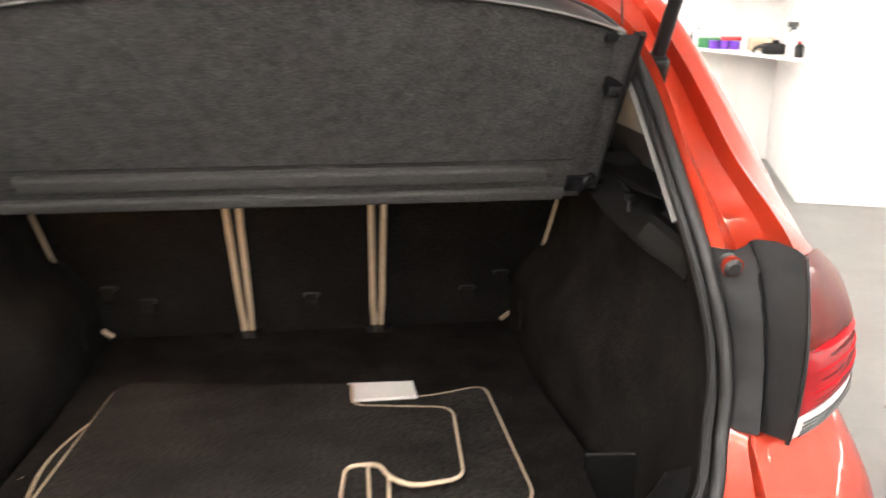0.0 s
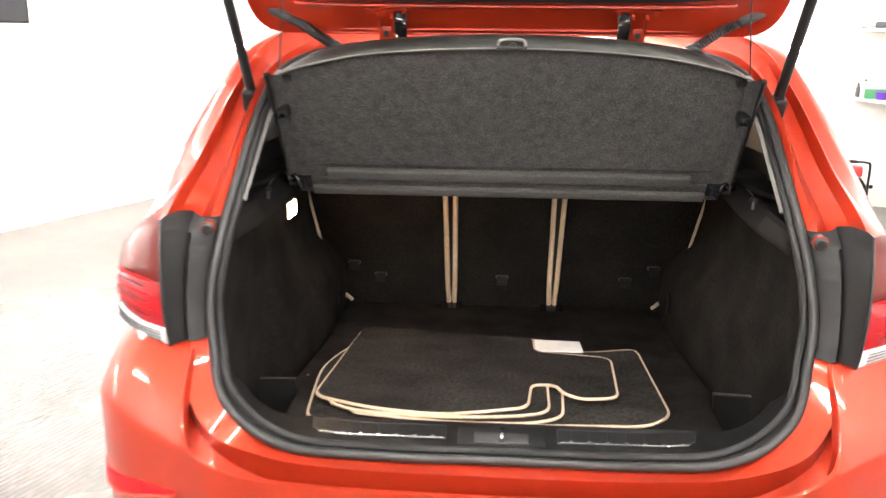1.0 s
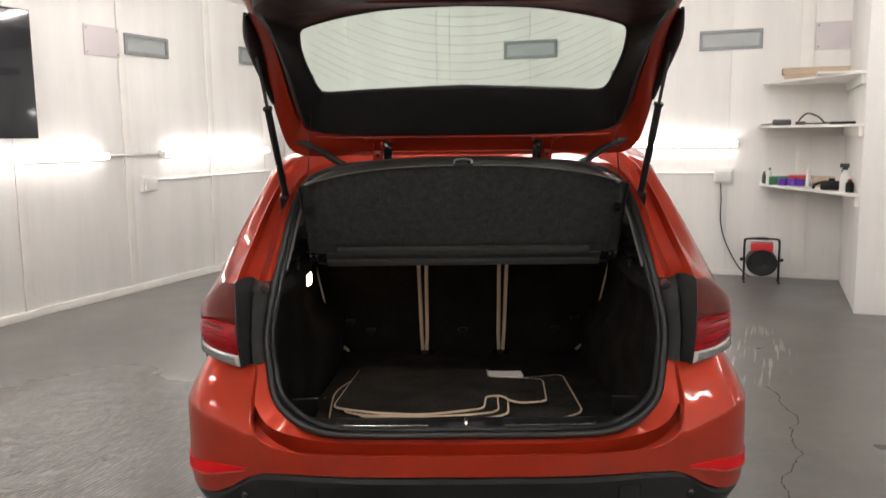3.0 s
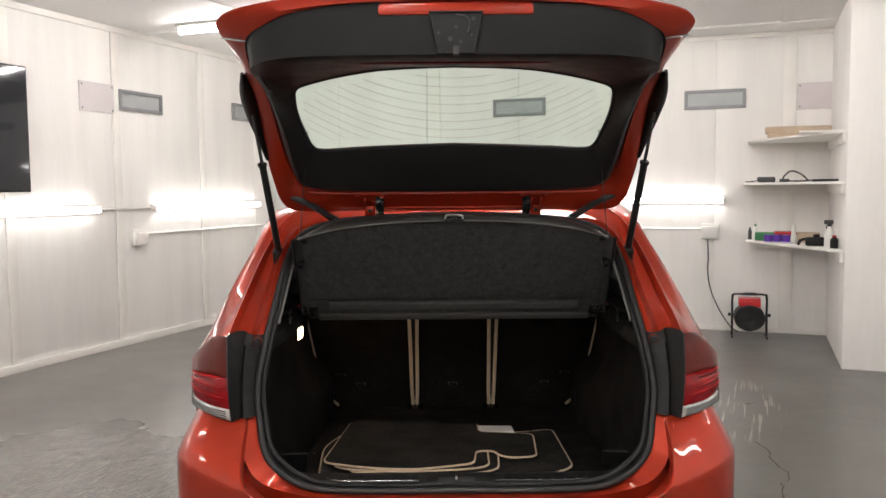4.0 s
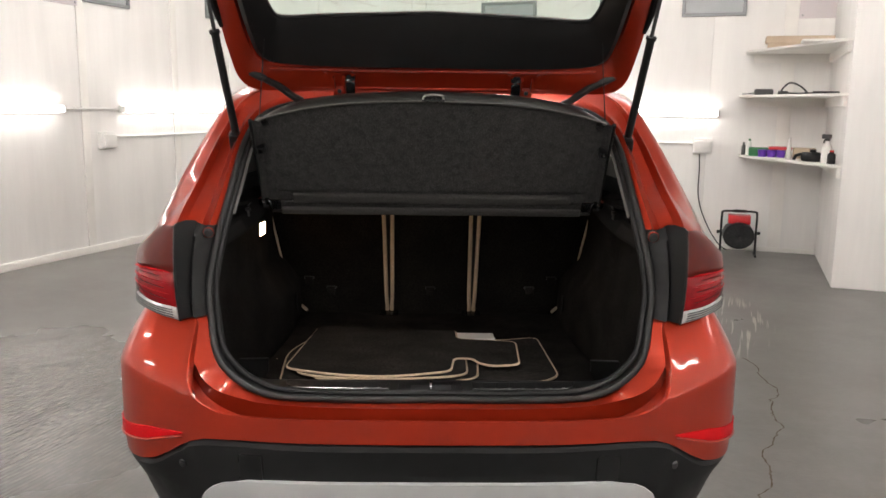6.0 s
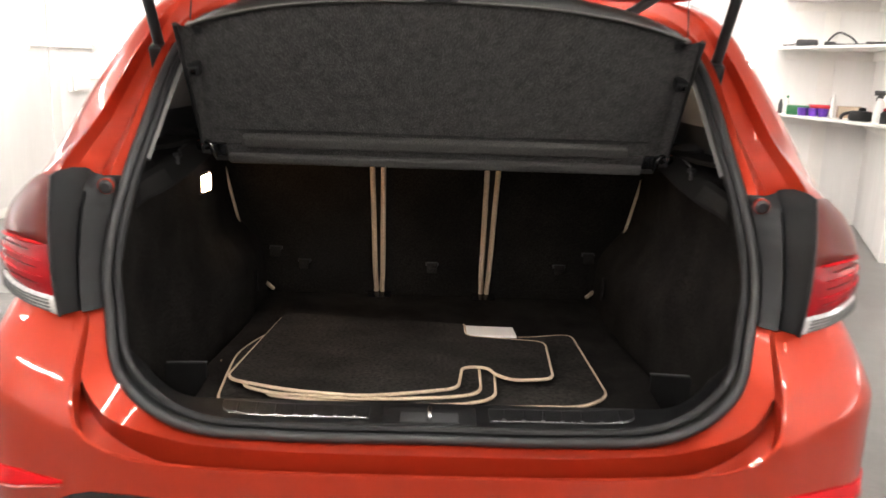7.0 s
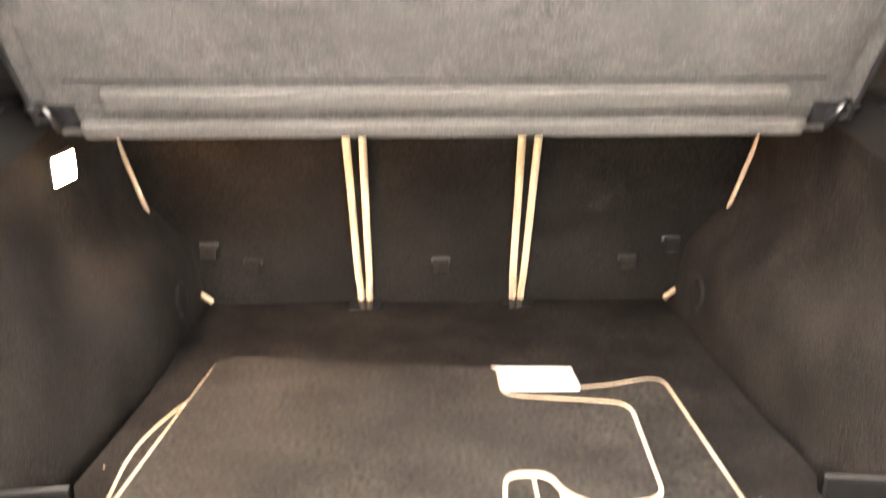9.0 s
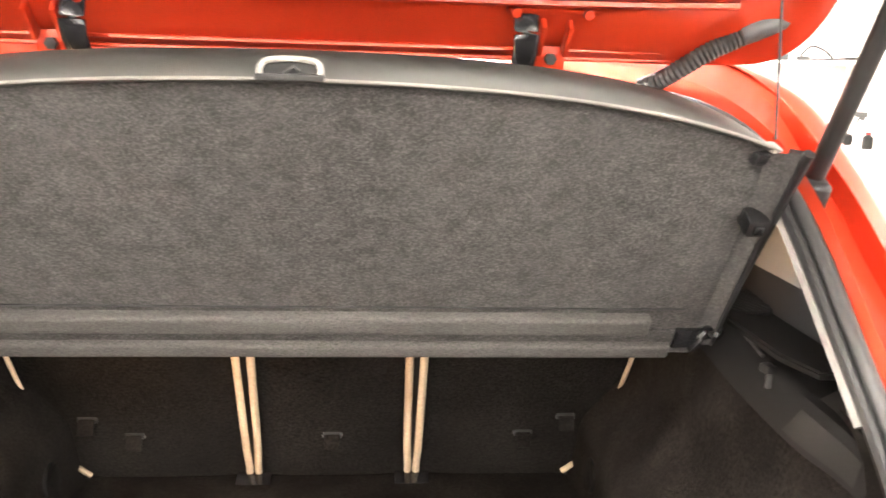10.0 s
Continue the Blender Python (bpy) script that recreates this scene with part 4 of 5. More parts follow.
SEC.append((3.25, [(0.87, 0.31), (0.892, 0.54), (0.89, 0.77), (0.876, 0.88), (0.85, 0.94), (0.80, 0.98), (0.74, 1.01), (0.68, 1.035), (0.60, 1.05), (0.46, 1.065), (0.24, 1.08), (0, 1.085)]))
SEC.append((3.9, [(0.84, 0.30), (0.875, 0.50), (0.872, 0.70), (0.85, 0.80), (0.82, 0.85), (0.77, 0.885), (0.71, 0.91), (0.65, 0.93), (0.57, 0.95), (0.44, 0.965), (0.23, 0.975), (0, 0.98)]))
SEC.append((4.18, [(0.74, 0.28), (0.79, 0.45), (0.78, 0.60), (0.75, 0.68), (0.71, 0.73), (0.66, 0.765), (0.60, 0.79), (0.54, 0.81), (0.47, 0.825), (0.37, 0.84), (0.2, 0.85), (0, 0.855)]))
SEC.append((4.26, [(0.55, 0.30), (0.58, 0.42), (0.57, 0.52), (0.55, 0.58), (0.52, 0.62), (0.48, 0.65), (0.44, 0.67), (0.40, 0.685), (0.34, 0.70), (0.27, 0.71), (0.14, 0.715), (0, 0.72)]))
WHEELS = (0.70, 3.46)


def arch(y):
    best = 0.0
    for c in WHEELS:
        if abs(y - c) < 0.40:
            best = max(best, 0.34 + math.sqrt(0.40 ** 2 - (y - c) ** 2))
    return best


def section(y):
    for (ya, a), (yb, b) in zip(SEC, SEC[1:]):
        if y <= yb + 1e-6:
            break
    t = min(1, max(0, (y - ya) / (yb - ya)))
    t = t * t * (3 - 2 * t) if ya > 0.9 else t
    line = catmull([(p[0] + (q[0] - p[0]) * t, y, p[1] + (q[1] - p[1]) * t) for p, q in zip(a, b)], 5)
    z = arch(y)
    return [V((p.x, p.y, max(p.z, z - 0.0) if i < 22 else p.z)) for i, p in enumerate(line)]


# rear edge of the sides, running round from bumper seam to roof
REAR_EDGE = [(0.890, 0.30, 0.56), (0.894, 0.30, 0.75), (0.888, 0.26, 0.93), (0.876, 0.22, 1.0), (0.856, 0.165, 1.068), (0.768, 0.075, 1.142), (0.712, 0.235, 1.252), (0.654, 0.362, 1.408), (0.608, 0.472, 1.508), (0.49, 0.517, 1.558), (0.25, 0.527, 1.573), (0, 0.530, 1.579)]
BULGE = [(0.894, 0.42, 0.56), (0.900, 0.42, 0.75), (0.896, 0.40, 0.925), (0.887, 0.36, 1.0), (0.874, 0.30, 1.075), (0.826, 0.25, 1.142), (0.768, 0.31, 1.272), (0.699, 0.395, 1.415), (0.640, 0.475, 1.505), (0.49, 0.558, 1.565), (0.25, 0.56, 1.583), (0, 0.565, 1.589)]
body_rows = [both(list(reversed(catmull(r, 5)))) for r in (REAR_EDGE, [tuple(0.45 * p + 0.55 * q + d for p, q, d in zip(a, b, (0.001, -0.003, 0.001))) for a, b in zip(REAR_EDGE, BULGE)], BULGE)]
y = 0.62
while y < 4.2:
    body_rows.append(both(list(reversed(section(y)))))
    y += 0.06
body_rows += [both(list(reversed(section(4.2)))), both(list(reversed(section(4.26))))]
body_bm = loft(body_rows)


def glazed(c):
    """Whether a place on the shell lies in a window."""
    ax = abs(c.x)
    if any(a < c.y < b for a, b in ((0.86, 1.29), (1.34, 2.0), (2.06, 2.6))) and ax > 0.70 and 1.10 < c.z < 1.475:
        return True
    return 2.42 < c.y < 3.1 and ax < 0.55 and c.z > 1.17


bmesh.ops.delete(body_bm, geom=[f for f in body_bm.faces if glazed(f.calc_center_median())], context="FACES")
for s in (-1, 1):
    foot_a = catmull(CREASE, 10)[60:101]
    foot_b = catmull(REAR_EDGE, 10)[50:91]
    part("pillar_foot", loft([[V((s * (p.lerp(q, k / 4).x), p.lerp(q, k / 4).y - 0.006 * math.sin(math.pi * k / 4), p.lerp(q, k / 4).z)) for p, q in zip(foot_a, foot_b)] for k in range(5)]), PAINT, car)
body = part("body", body_bm, PAINT, car, "glossy orange painted body sides and roof")
front_bm = bmesh.new()
front_bm.faces.new([front_bm.verts.new(q) for q in both(list(reversed(section(4.26))))])
part("front_panel", front_bm, BLACK, car)


def band(s, y0, y1, i0, i1, out, step=0.05, thick=0.0):
    rows = []
    n = max(2, int((y1 - y0) / step))
    for k in range(n + 1):
        line = section(y0 + (y1 - y0) * k / n)
        rows.append([V((s * (line[i].x + out), line[i].y, line[i].z + out * 0.4)) for i in range(i0, i1 + 1)])
    return loft(rows, thick=thick)


for s in (-1, 1):
    for a, b in ((0.85, 1.28), (1.33, 2.0), (2.06, 2.62)):
        part("side_window", band(s, a, b, 26, 36, 0.004), CAR_GLASS, car, "dark tinted side window")
    part("sill_cladding", band(s, 1.12, 3.04, 0, 4, 0.008), BLACK, car, "matt black sill cladding")
    part("belt_strip", band(s, 0.80, 2.7, 25, 26, 0.010), BLACK, car)
    for c in WHEELS:
        ring = [(0.40 * math.cos(a), 0.40 * math.sin(a)) for a in [math.pi * k / 20 for k in range(21)]]
        bm = sweep([(s * 0.896, c + p, 0.34 + q) for p, q in ring], 0.028, 8, flat=0.6)
        part("arch_cladding", bm, BLACK, car, "matt black wheel arch cladding")
        wheel = part("wheel", lathe([(0.20, -0.09), (0.30, -0.105), (0.335, -0.09), (0.34, 0.0), (0.335, 0.09), (0.30, 0.105), (0.20, 0.09)], 36, pose(s * 0.78, c, 0.34, 0, 90, 0)), TYRE, car, "black tyre on an alloy wheel")
        part("rim", lathe([(0.225, 0.0), (0.225, 0.095), (0.20, 0.085), (0.06, 0.05), (0.05, 0.07)], 30, pose(s * 0.78, c, 0.34, 0, s * 90, 0)), RIM, wheel)
        for k in range(5):
            a = 2 * math.pi * k / 5
            part("spoke", sweep([(s * 0.865, c, 0.34), (s * 0.872, c + 0.2 * math.cos(a), 0.34 + 0.2 * math.sin(a))], 0.026, 6), RIM, wheel)
part("windscreen", loft([[V((x * w, yy, zz + 0.008 - 0.02 * abs(x) ** 3)) for x in [k / 8 - 1 for k in range(17)]] for yy, zz, w in ((2.42, 1.57, 0.56), (2.66, 1.44, 0.62), (2.9, 1.312, 0.66), (3.1, 1.185, 0.70))], thick=0.0), CAR_GLASS, car, "tinted windscreen")
head = []
for k in range(19):
    line = section(0.62 + k * 0.1)
    head.append(both(list(reversed([V((q.x * 0.97, q.y, q.z - 0.03)) for q in line[39:]]))))
part("headliner", loft(head), PALE_TRIM, car, "pale headliner")
part("underbody", box((-0.72, 0.1, 0.22), (0.72, 4.0, 0.45), 0.05), BLACK, car)

# ---- boot lining ----
FLOOR_Z = 0.665
def smooth(t):
    t = min(1, max(0, t))
    return t * t * (3 - 2 * t)


def trim_x(y, z):
    """Half width of the side lining: wide above, drawn in low down over the wheel."""
    w = 0.614 - 0.03 * smooth((y - 0.05) / 0.5) + 0.008 * smooth((y - 0.62) / 0.2)
    w -= 0.080 * smooth((y - 0.22) / 0.55) * smooth((0.97 - z) / 0.17)
    w -= 0.012 * math.exp(-((y - 0.36) / 0.06) ** 2) * smooth((0.98 - z) / 0.3)
    if y < 0.05:
        w = 0.614 - (0.05 - y) * 0.12
    return w


zs = [0.60 + 0.02 * k for k in range(29)]


def seat_y(z):
    return 1.005 - 0.40 * (z - 0.665)


def rear_y(z):
    """The lining's rear edge, just inside the opening."""
    line = opening
    q = min(line[2 * N:9 * N], key=lambda p: abs(p.z - z))
    return q.y + 0.02


def rear_x(z):
    q = min(opening[2 * N:9 * N], key=lambda p: abs(p.z - z))
    return q.x - 0.016


for s in (-1, 1):
    rows = []
    for z in zs:
        z1 = max(z, 0.60)
        y0, y1 = rear_y(max(z1, 0.735)), seat_y(z1) + 0.03
        row = []
        for k in range(41):
            a = k / 40
            yy = y0 + (y1 - y0) * a
            x = trim_x(yy, z1)
            edge = rear_x(max(z1, 0.735))
            x = edge + (x - edge) * min(1, a / 0.12) if a < 0.12 else x
            row.append(V((s * x, yy, z1)))
        rows.append(row)
    side = part("side_lining", loft(rows), CARPET, car, "black carpeted boot side lining")
    # grey ledge above the lining
    low_line = catmull([(0.536, 0.480, 1.156), (0.538, 0.436, 1.150), (0.546, 0.345, 1.130), (0.568, 0.238, 1.105), (0.594, 0.184, 1.090), (0.606, 0.150, 1.078)], 5)
    lip_line = catmull([(0.580, 0.490, 1.187), (0.577, 0.447, 1.185), (0.574, 0.330, 1.166), (0.588, 0.223, 1.150), (0.604, 0.178, 1.135), (0.612, 0.146, 1.122)], 5)
    side_of = lambda q, dx=0.0, dz=0.0: V((s * (q.x + dx), q.y, q.z + dz))
    led = part("lining_ledge", loft([[side_of(a, 0.04, -0.012), side_of(a), side_of(a.lerp(b, 0.10), 0.0, 0.004), side_of(a.lerp(b, 0.9), -0.002, 0.0), side_of(b, 0.004, 0.004), side_of(b, 0.02, 0.006), side_of(b, 0.07, 0.010)] for a, b in zip(low_line, lip_line)]), LEDGE_BLACK, car, "dark grey plastic ledge")
    part("ledge_catch", box((-0.007, -0.010, -0.005), (0.007, 0.009, 0.007), 0.003, pose(s * 0.572, 0.320, 1.168, 0, 0, s * 8)), BLACK, led)
    part("catch_tab", box((-0.004, -0.003, -0.014), (0.003, 0.003, 0.004), 0.002, pose(s * 0.566, 0.302, 1.164, 0, 0, s * 8)), GREY_TRIM, led)
    part("ledge_slot", sweep([(s * 0.580, 0.42, 1.187), (s * 0.577, 0.345, 1.176)], 0.0026, 6), GREY_TRIM, led)
    part("ledge_pad", loft([[side_of(a.lerp(b, 0.12), -0.002, 0.003), side_of(a.lerp(b, 0.86), -0.004, 0.002)] for a, b in zip(low_line[14:24], lip_line[14:24])]), LEDGE_GREY, led, "mid grey plastic pad")
    part("ledge_pad", loft([[side_of(b, 0.012, 0.009), side_of(b, 0.034, 0.020), side_of(b, 0.05, 0.024)] for b in lip_line[14:23]]), LEDGE_GREY, led, "mid grey plastic pad")
    # pale upper quarter lining with grille
    quarter = []
    for k in range(13):
        a = k / 12
        zz = 1.18 + a * 0.24
        yr = rear_y(zz)
        quarter.append([V((s * (0.650 - 0.30 * (zz - 1.18)), yr + (1.0 - yr) * b / 8 + 0.03, zz)) for b in range(9)])
    q_ob = part("quarter_lining", loft(quarter[:5]), GREY_TRIM, car, "dark grey upper quarter lining")
    part("pillar_lining", loft(quarter[4:]), PALE_LINING, q_ob, "pale grey pillar lining")
    part("quarter_window", box((-0.003, -0.17, -0.085), (0.003, 0.17, 0.085), 0.02, pose(s * 0.616, 0.70, 1.35, 0, s * -12, 0)), CAR_GLASS, q_ob)
    wm = pose(s * 0.613, 0.70, 1.35, 0, s * -12, 0)
    part("window_surround", sweep([wm @ V((0, a, c)) for a, c in ((-0.15, -0.09), (0.15, -0.09), (0.175, -0.065), (0.175, 0.065), (0.15, 0.09), (-0.12, 0.09), (-0.165, 0.04), (-0.175, -0.065))], 0.006, 6, True), PALE_TRIM, q_ob)
    part("quarter_shelf", slab([(s * 0.572, 0.30), (s * 0.590, 0.235), (s * 0.668, 0.235), (s * 0.668, 0.80), (s * 0.572, 0.80)] if s > 0 else [(s * 0.572, 0.80), (s * 0.668, 0.80), (s * 0.668, 0.235), (s * 0.590, 0.235), (s * 0.572, 0.30)], 1.187, 1.196, 0.003), LEDGE_BLACK, q_ob)
    gr = part("air_grille", lathe([(0.044, 0), (0.044, 0.006), (0.039, 0.008)], 20, pose(s * 0.622, 0.50, 1.197, 6, s * -7, 0)), BLACK, q_ob)
    for k in range(11):
        w = math.sqrt(max(0, 0.040 ** 2 - (0.0074 * (k - 5)) ** 2))
        m = pose(s * 0.622, 0.50, 1.197, 6, s * -7, 0) @ pose(0, 0, 0, 0, 0, s * 25)
        part("slat", sweep([m @ V((0.0074 * (k - 5), -w, 0.0095)), m @ V((0.0074 * (k - 5), w, 0.0095))], 0.0010, 5), GREY_TRIM, q_ob)
    strip_pts = [(s * (q.x - 0.026), q.y + 0.010, q.z) for q in catmull(OPENING, N)[int(6.55 * N):int(8.25 * N)]]
    part("pillar_strip", sweep(strip_pts, 0.0095, 6, flat=0.5), PALE_TRIM, car, "pale pillar trim edge")
    # wheel-side pocket
    corner = [(s * 0.506, 0.108), (s * 0.600, 0.150), (s * 0.640, 0.268), (s * 0.514, 0.283)]
    pk = part("side_pocket", slab(corner if s > 0 else corner[::-1], 0.604, 0.612, 0.0), LEDGE_BLACK, car, "black plastic side pocket")
    part("pocket_wall", loft([[V((s * 0.512, 0.284, z)), V((s * 0.640, 0.268, z))] for z in (0.605, 0.700)], thick=0.012), LEDGE_BLACK, pk)
    part("pocket_rim", sweep([(s * 0.510, 0.282, 0.701), (s * 0.630, 0.266, 0.703)], 0.0018, 6), GREY_TRIM, pk)
    part("lashing_plug", lathe([(0.016, 0.0), (0.035, 0.002), (0.032, 0.008), (0.026, 0.005), (0.014, 0.006), (0.008, 0.003)], 22, pose(s * 0.512, 0.835, 0.750, 0, s * -86, 0)), LEDGE_BLACK, car)

# boot lamp in the left lining
lamp_at = pose(-trim_x(0.565, 1.072) + 0.004, 0.565, 1.072, 0, 0, -3)
blamp = part("boot_lamp", box((-0.004, -0.036, -0.021), (0.004, 0.036, 0.021), 0.003, lamp_at), BOOT_GLOW, car, "lit warm boot lamp lens")
part("lamp_frame", box((-0.016, -0.040, -0.0245), (0.0025, 0.040, 0.0245), 0.002, lamp_at), BLACK, blamp)

# floor carpet and loading sill
floor_outline = [(-0.506, 0.06), (0.506, 0.06), (0.506, 0.29), (0.535, 0.345), (0.505, 0.66), (0.512, 0.90), (0.50, 1.03), (-0.50, 1.03), (-0.512, 0.90), (-0.505, 0.66), (-0.535, 0.345), (-0.506, 0.29)]
bfloor = part("boot_floor", slab(floor_outline, FLOOR_Z - 0.03, FLOOR_Z, 0.004), CARPET, car, "black carpeted boot floor")
part("floor_panel", slab([(-0.500, 0.075), (0.498, 0.075), (0.512, 0.66), (0.500, 0.685), (0.445, 0.715), (0.447, 1.0), (-0.440, 1.0), (-0.436, 0.715), (-0.495, 0.685), (-0.508, 0.66)], FLOOR_Z, FLOOR_Z + 0.005, 0.003), CARPET, bfloor)
part("boot_tub", box((-0.64, -0.05, 0.48), (0.64, 1.04, 0.60), 0.01), BLACK, car)
sill_rows = []
for z, yy in ((0.655, 0.092), (0.697, 0.082), (0.703, 0.072), (0.704, -0.03), (0.712, -0.052), (0.712, -0.075), (0.704, -0.092)):
    half = []
    for k in range(25):
        x = 0.60 * k / 24
        rise = 0.14 * max(0, (x - 0.46) / 0.14) ** 2.2
        half.append(V((x, yy + 0.06 * max(0, (x - 0.46) / 0.14) ** 2, z + rise * (0.9 if yy < 0.05 else 0.35))))
    sill_rows.append(both(half))
sill = part("loading_sill", loft(sill_rows), BLACK, car, "black plastic loading sill")
for sgn in (-1, 1):
    def on_sill(x, y):
        return (sgn * x, y + 0.10 * max(0, x - 0.30) ** 2 / 0.1)
    edge = rounded([(*on_sill(0.118, 0.042), 0.006), (*on_sill(0.118, -0.018), 0.006), (*on_sill(0.25, -0.018), 0.05), (*on_sill(0.34, -0.015), 0.05), (*on_sill(0.410, -0.003), 0.030), (*on_sill(0.416, 0.044), 0.006), (*on_sill(0.30, 0.042), 0.05)], 0.01, 5)
    pl = part("sill_plate", slab([(q.x, q.y) for q in edge], 0.703, 0.7075, 0.001), BLACK, sill, "dark satin sill plate")
    part("plate_edge", sweep([V((q.x, q.y, 0.7074)) for q in edge], 0.0007, 6, True), GREY_TRIM, sill, "thin plate edge")
    front = [V((sgn * (0.122 + 0.27 * k / 12), on_sill(0.122 + 0.27 * k / 12, -0.018)[1] + 0.001, 0.7085)) for k in range(13)]
    part("plate_front", sweep(front, 0.0010, 6), CHROME, sill, "bright metal front edge")
    for k in range(7):
        x = 0.150 + k * 0.0385
        lo_at, hi_at = on_sill(x - 0.004, -0.011), on_sill(x + 0.002, 0.036)
        part("plate_rib", sweep([V((lo_at[0], lo_at[1], 0.708)), V((hi_at[0], hi_at[1], 0.708))], 0.0022, 6, flat=0.4), BLACK, sill)
        part("plate_bead", sweep([V((lo_at[0] - 0.004, lo_at[1], 0.7092)), V((lo_at[0] + 0.004, lo_at[1], 0.7090))], 0.0010, 6), EDGE_METAL, sill)
part("latch_housing", box((-0.092, -0.036, 0.700), (0.092, 0.046, 0.7075), 0.004), BLACK, sill)
for sgn in (-1, 1):
    part("latch_tread", box((sgn * 0.031 - 0.026, -0.032, 0.704), (sgn * 0.031 + 0.026, 0.014, 0.7095), 0.003), GREY_TRIM, sill)
part("striker", sweep(catmull([(0, -0.024, 0.706), (0, -0.020, 0.719), (0, -0.006, 0.724), (0, 0.012, 0.720), (0, 0.016, 0.706)], 4), 0.0045, 8), CHROME, sill, "bright steel striker loop")

# ---- rear seat backs ----
def back_panel(x0, x1, name):
    rows = []
    for k in range(15):
        z = 0.668 + k * 0.045
        w = (x1 - x0) / 2
        c = (x1 + x0) / 2
        row = []
        for i in range(11):
            t = i / 5 - 1
            puff = 0.012 * (1 - abs(t) ** 4)
            row.append(V((c + w * t, seat_y(z) - puff + 0.012, z)))
        rows.append(row)
    return part(name, loft(rows, thick=-0.05), SEAT_CLOTH, seat, "black carpeted seat back")


seat = part("rear_seat", box((-0.50, 1.06, 0.45), (0.50, 1.55, 0.62), 0.06), SEAT_CLOTH, car, "folding rear seat with beige piped edges")
part("seat_core", loft([[V((x, seat_y(z) + 0.035, z)) for x in (-0.62, 0.62)] for z in (0.66, 1.28)], thick=-0.02), BLACK, seat)
back_panel(-0.62, -0.178, "seat_back")
back_panel(-0.144, 0.150, "seat_back")
back_panel(0.184, 0.62, "seat_back")
for cx in (-0.161, 0.167):
    for d in (-0.0138, 0.0138):
        flare = catmull([(cx + d * 1.25, seat_y(1.18) - 0.002, 1.18), (cx + d * 1.0, seat_y(0.95) - 0.004, 0.95), (cx + d * 0.85, seat_y(0.76) - 0.005, 0.76), (cx + d * 0.62, seat_y(0.70) - 0.007, 0.70), (cx + d * 0.75, seat_y(0.672) - 0.006, 0.672)], 6)
        part("seat_piping", sweep(flare, 0.0076, 8), BEIGE, seat, "beige fabric piping")
    part("seat_foot_cover", box((-0.037, -0.030, -0.008), (0.037, 0.012, 0.008), 0.006, pose(cx, 0.985, FLOOR_Z + 0.008, 26, 0, 0)), BLACK_GLOSS, seat, "black plastic hinge cover")
for s in (-1, 1):
    part("seat_piping", sweep(catmull([(s * 0.492, 0.990, 0.680), (s * 0.503, 0.984, 0.692), (s * 0.512, 0.980, 0.702)], 4), 0.0060, 8), BEIGE, seat, "beige fabric piping")
    part("seat_piping", sweep([V((s * 0.572, 0.892, 0.905)).lerp(V((s * 0.604, 0.806, 1.14)), k / 6) for k in range(7)], 0.0043, 8), BEIGE, seat, "beige fabric piping")
for x, z in ((0.002, 0.782), (0.394, 0.786), (-0.390, 0.782), (0.478, 0.830), (-0.474, 0.824)):
    m = pose(x, seat_y(z) - 0.001, z, -22, 0, 0)
    part("anchor_recess", box((-0.020, -0.0045, -0.006), (0.020, 0.004, 0.019), 0.004, m), BLACK, seat)
    part("anchor_flap", box((-0.016, -0.012, -0.030), (0.016, -0.003, 0.002), 0.004, m), SEAT_CLOTH, seat)
    part("anchor_bar", sweep([m @ V((-0.020, -0.006, 0.0185)), m @ V((0.020, -0.006, 0.0185))], 0.0016, 6), GREY_TRIM, seat)

# ---- parcel shelf, tipped up on its cords ----
def shelf_y(z):
    return 0.452 - 0.62 * (z - 1.138)


def shelf_top(x):
    """Height of the shelf's curved edge."""
    return 1.505 - 0.12 * x * x - 0.39 * x ** 4


def shelf_half(z):
    """Half width of the flat of the shelf at a height."""
    return 0.520 - 0.006 * (z - 1.138) / 0.31


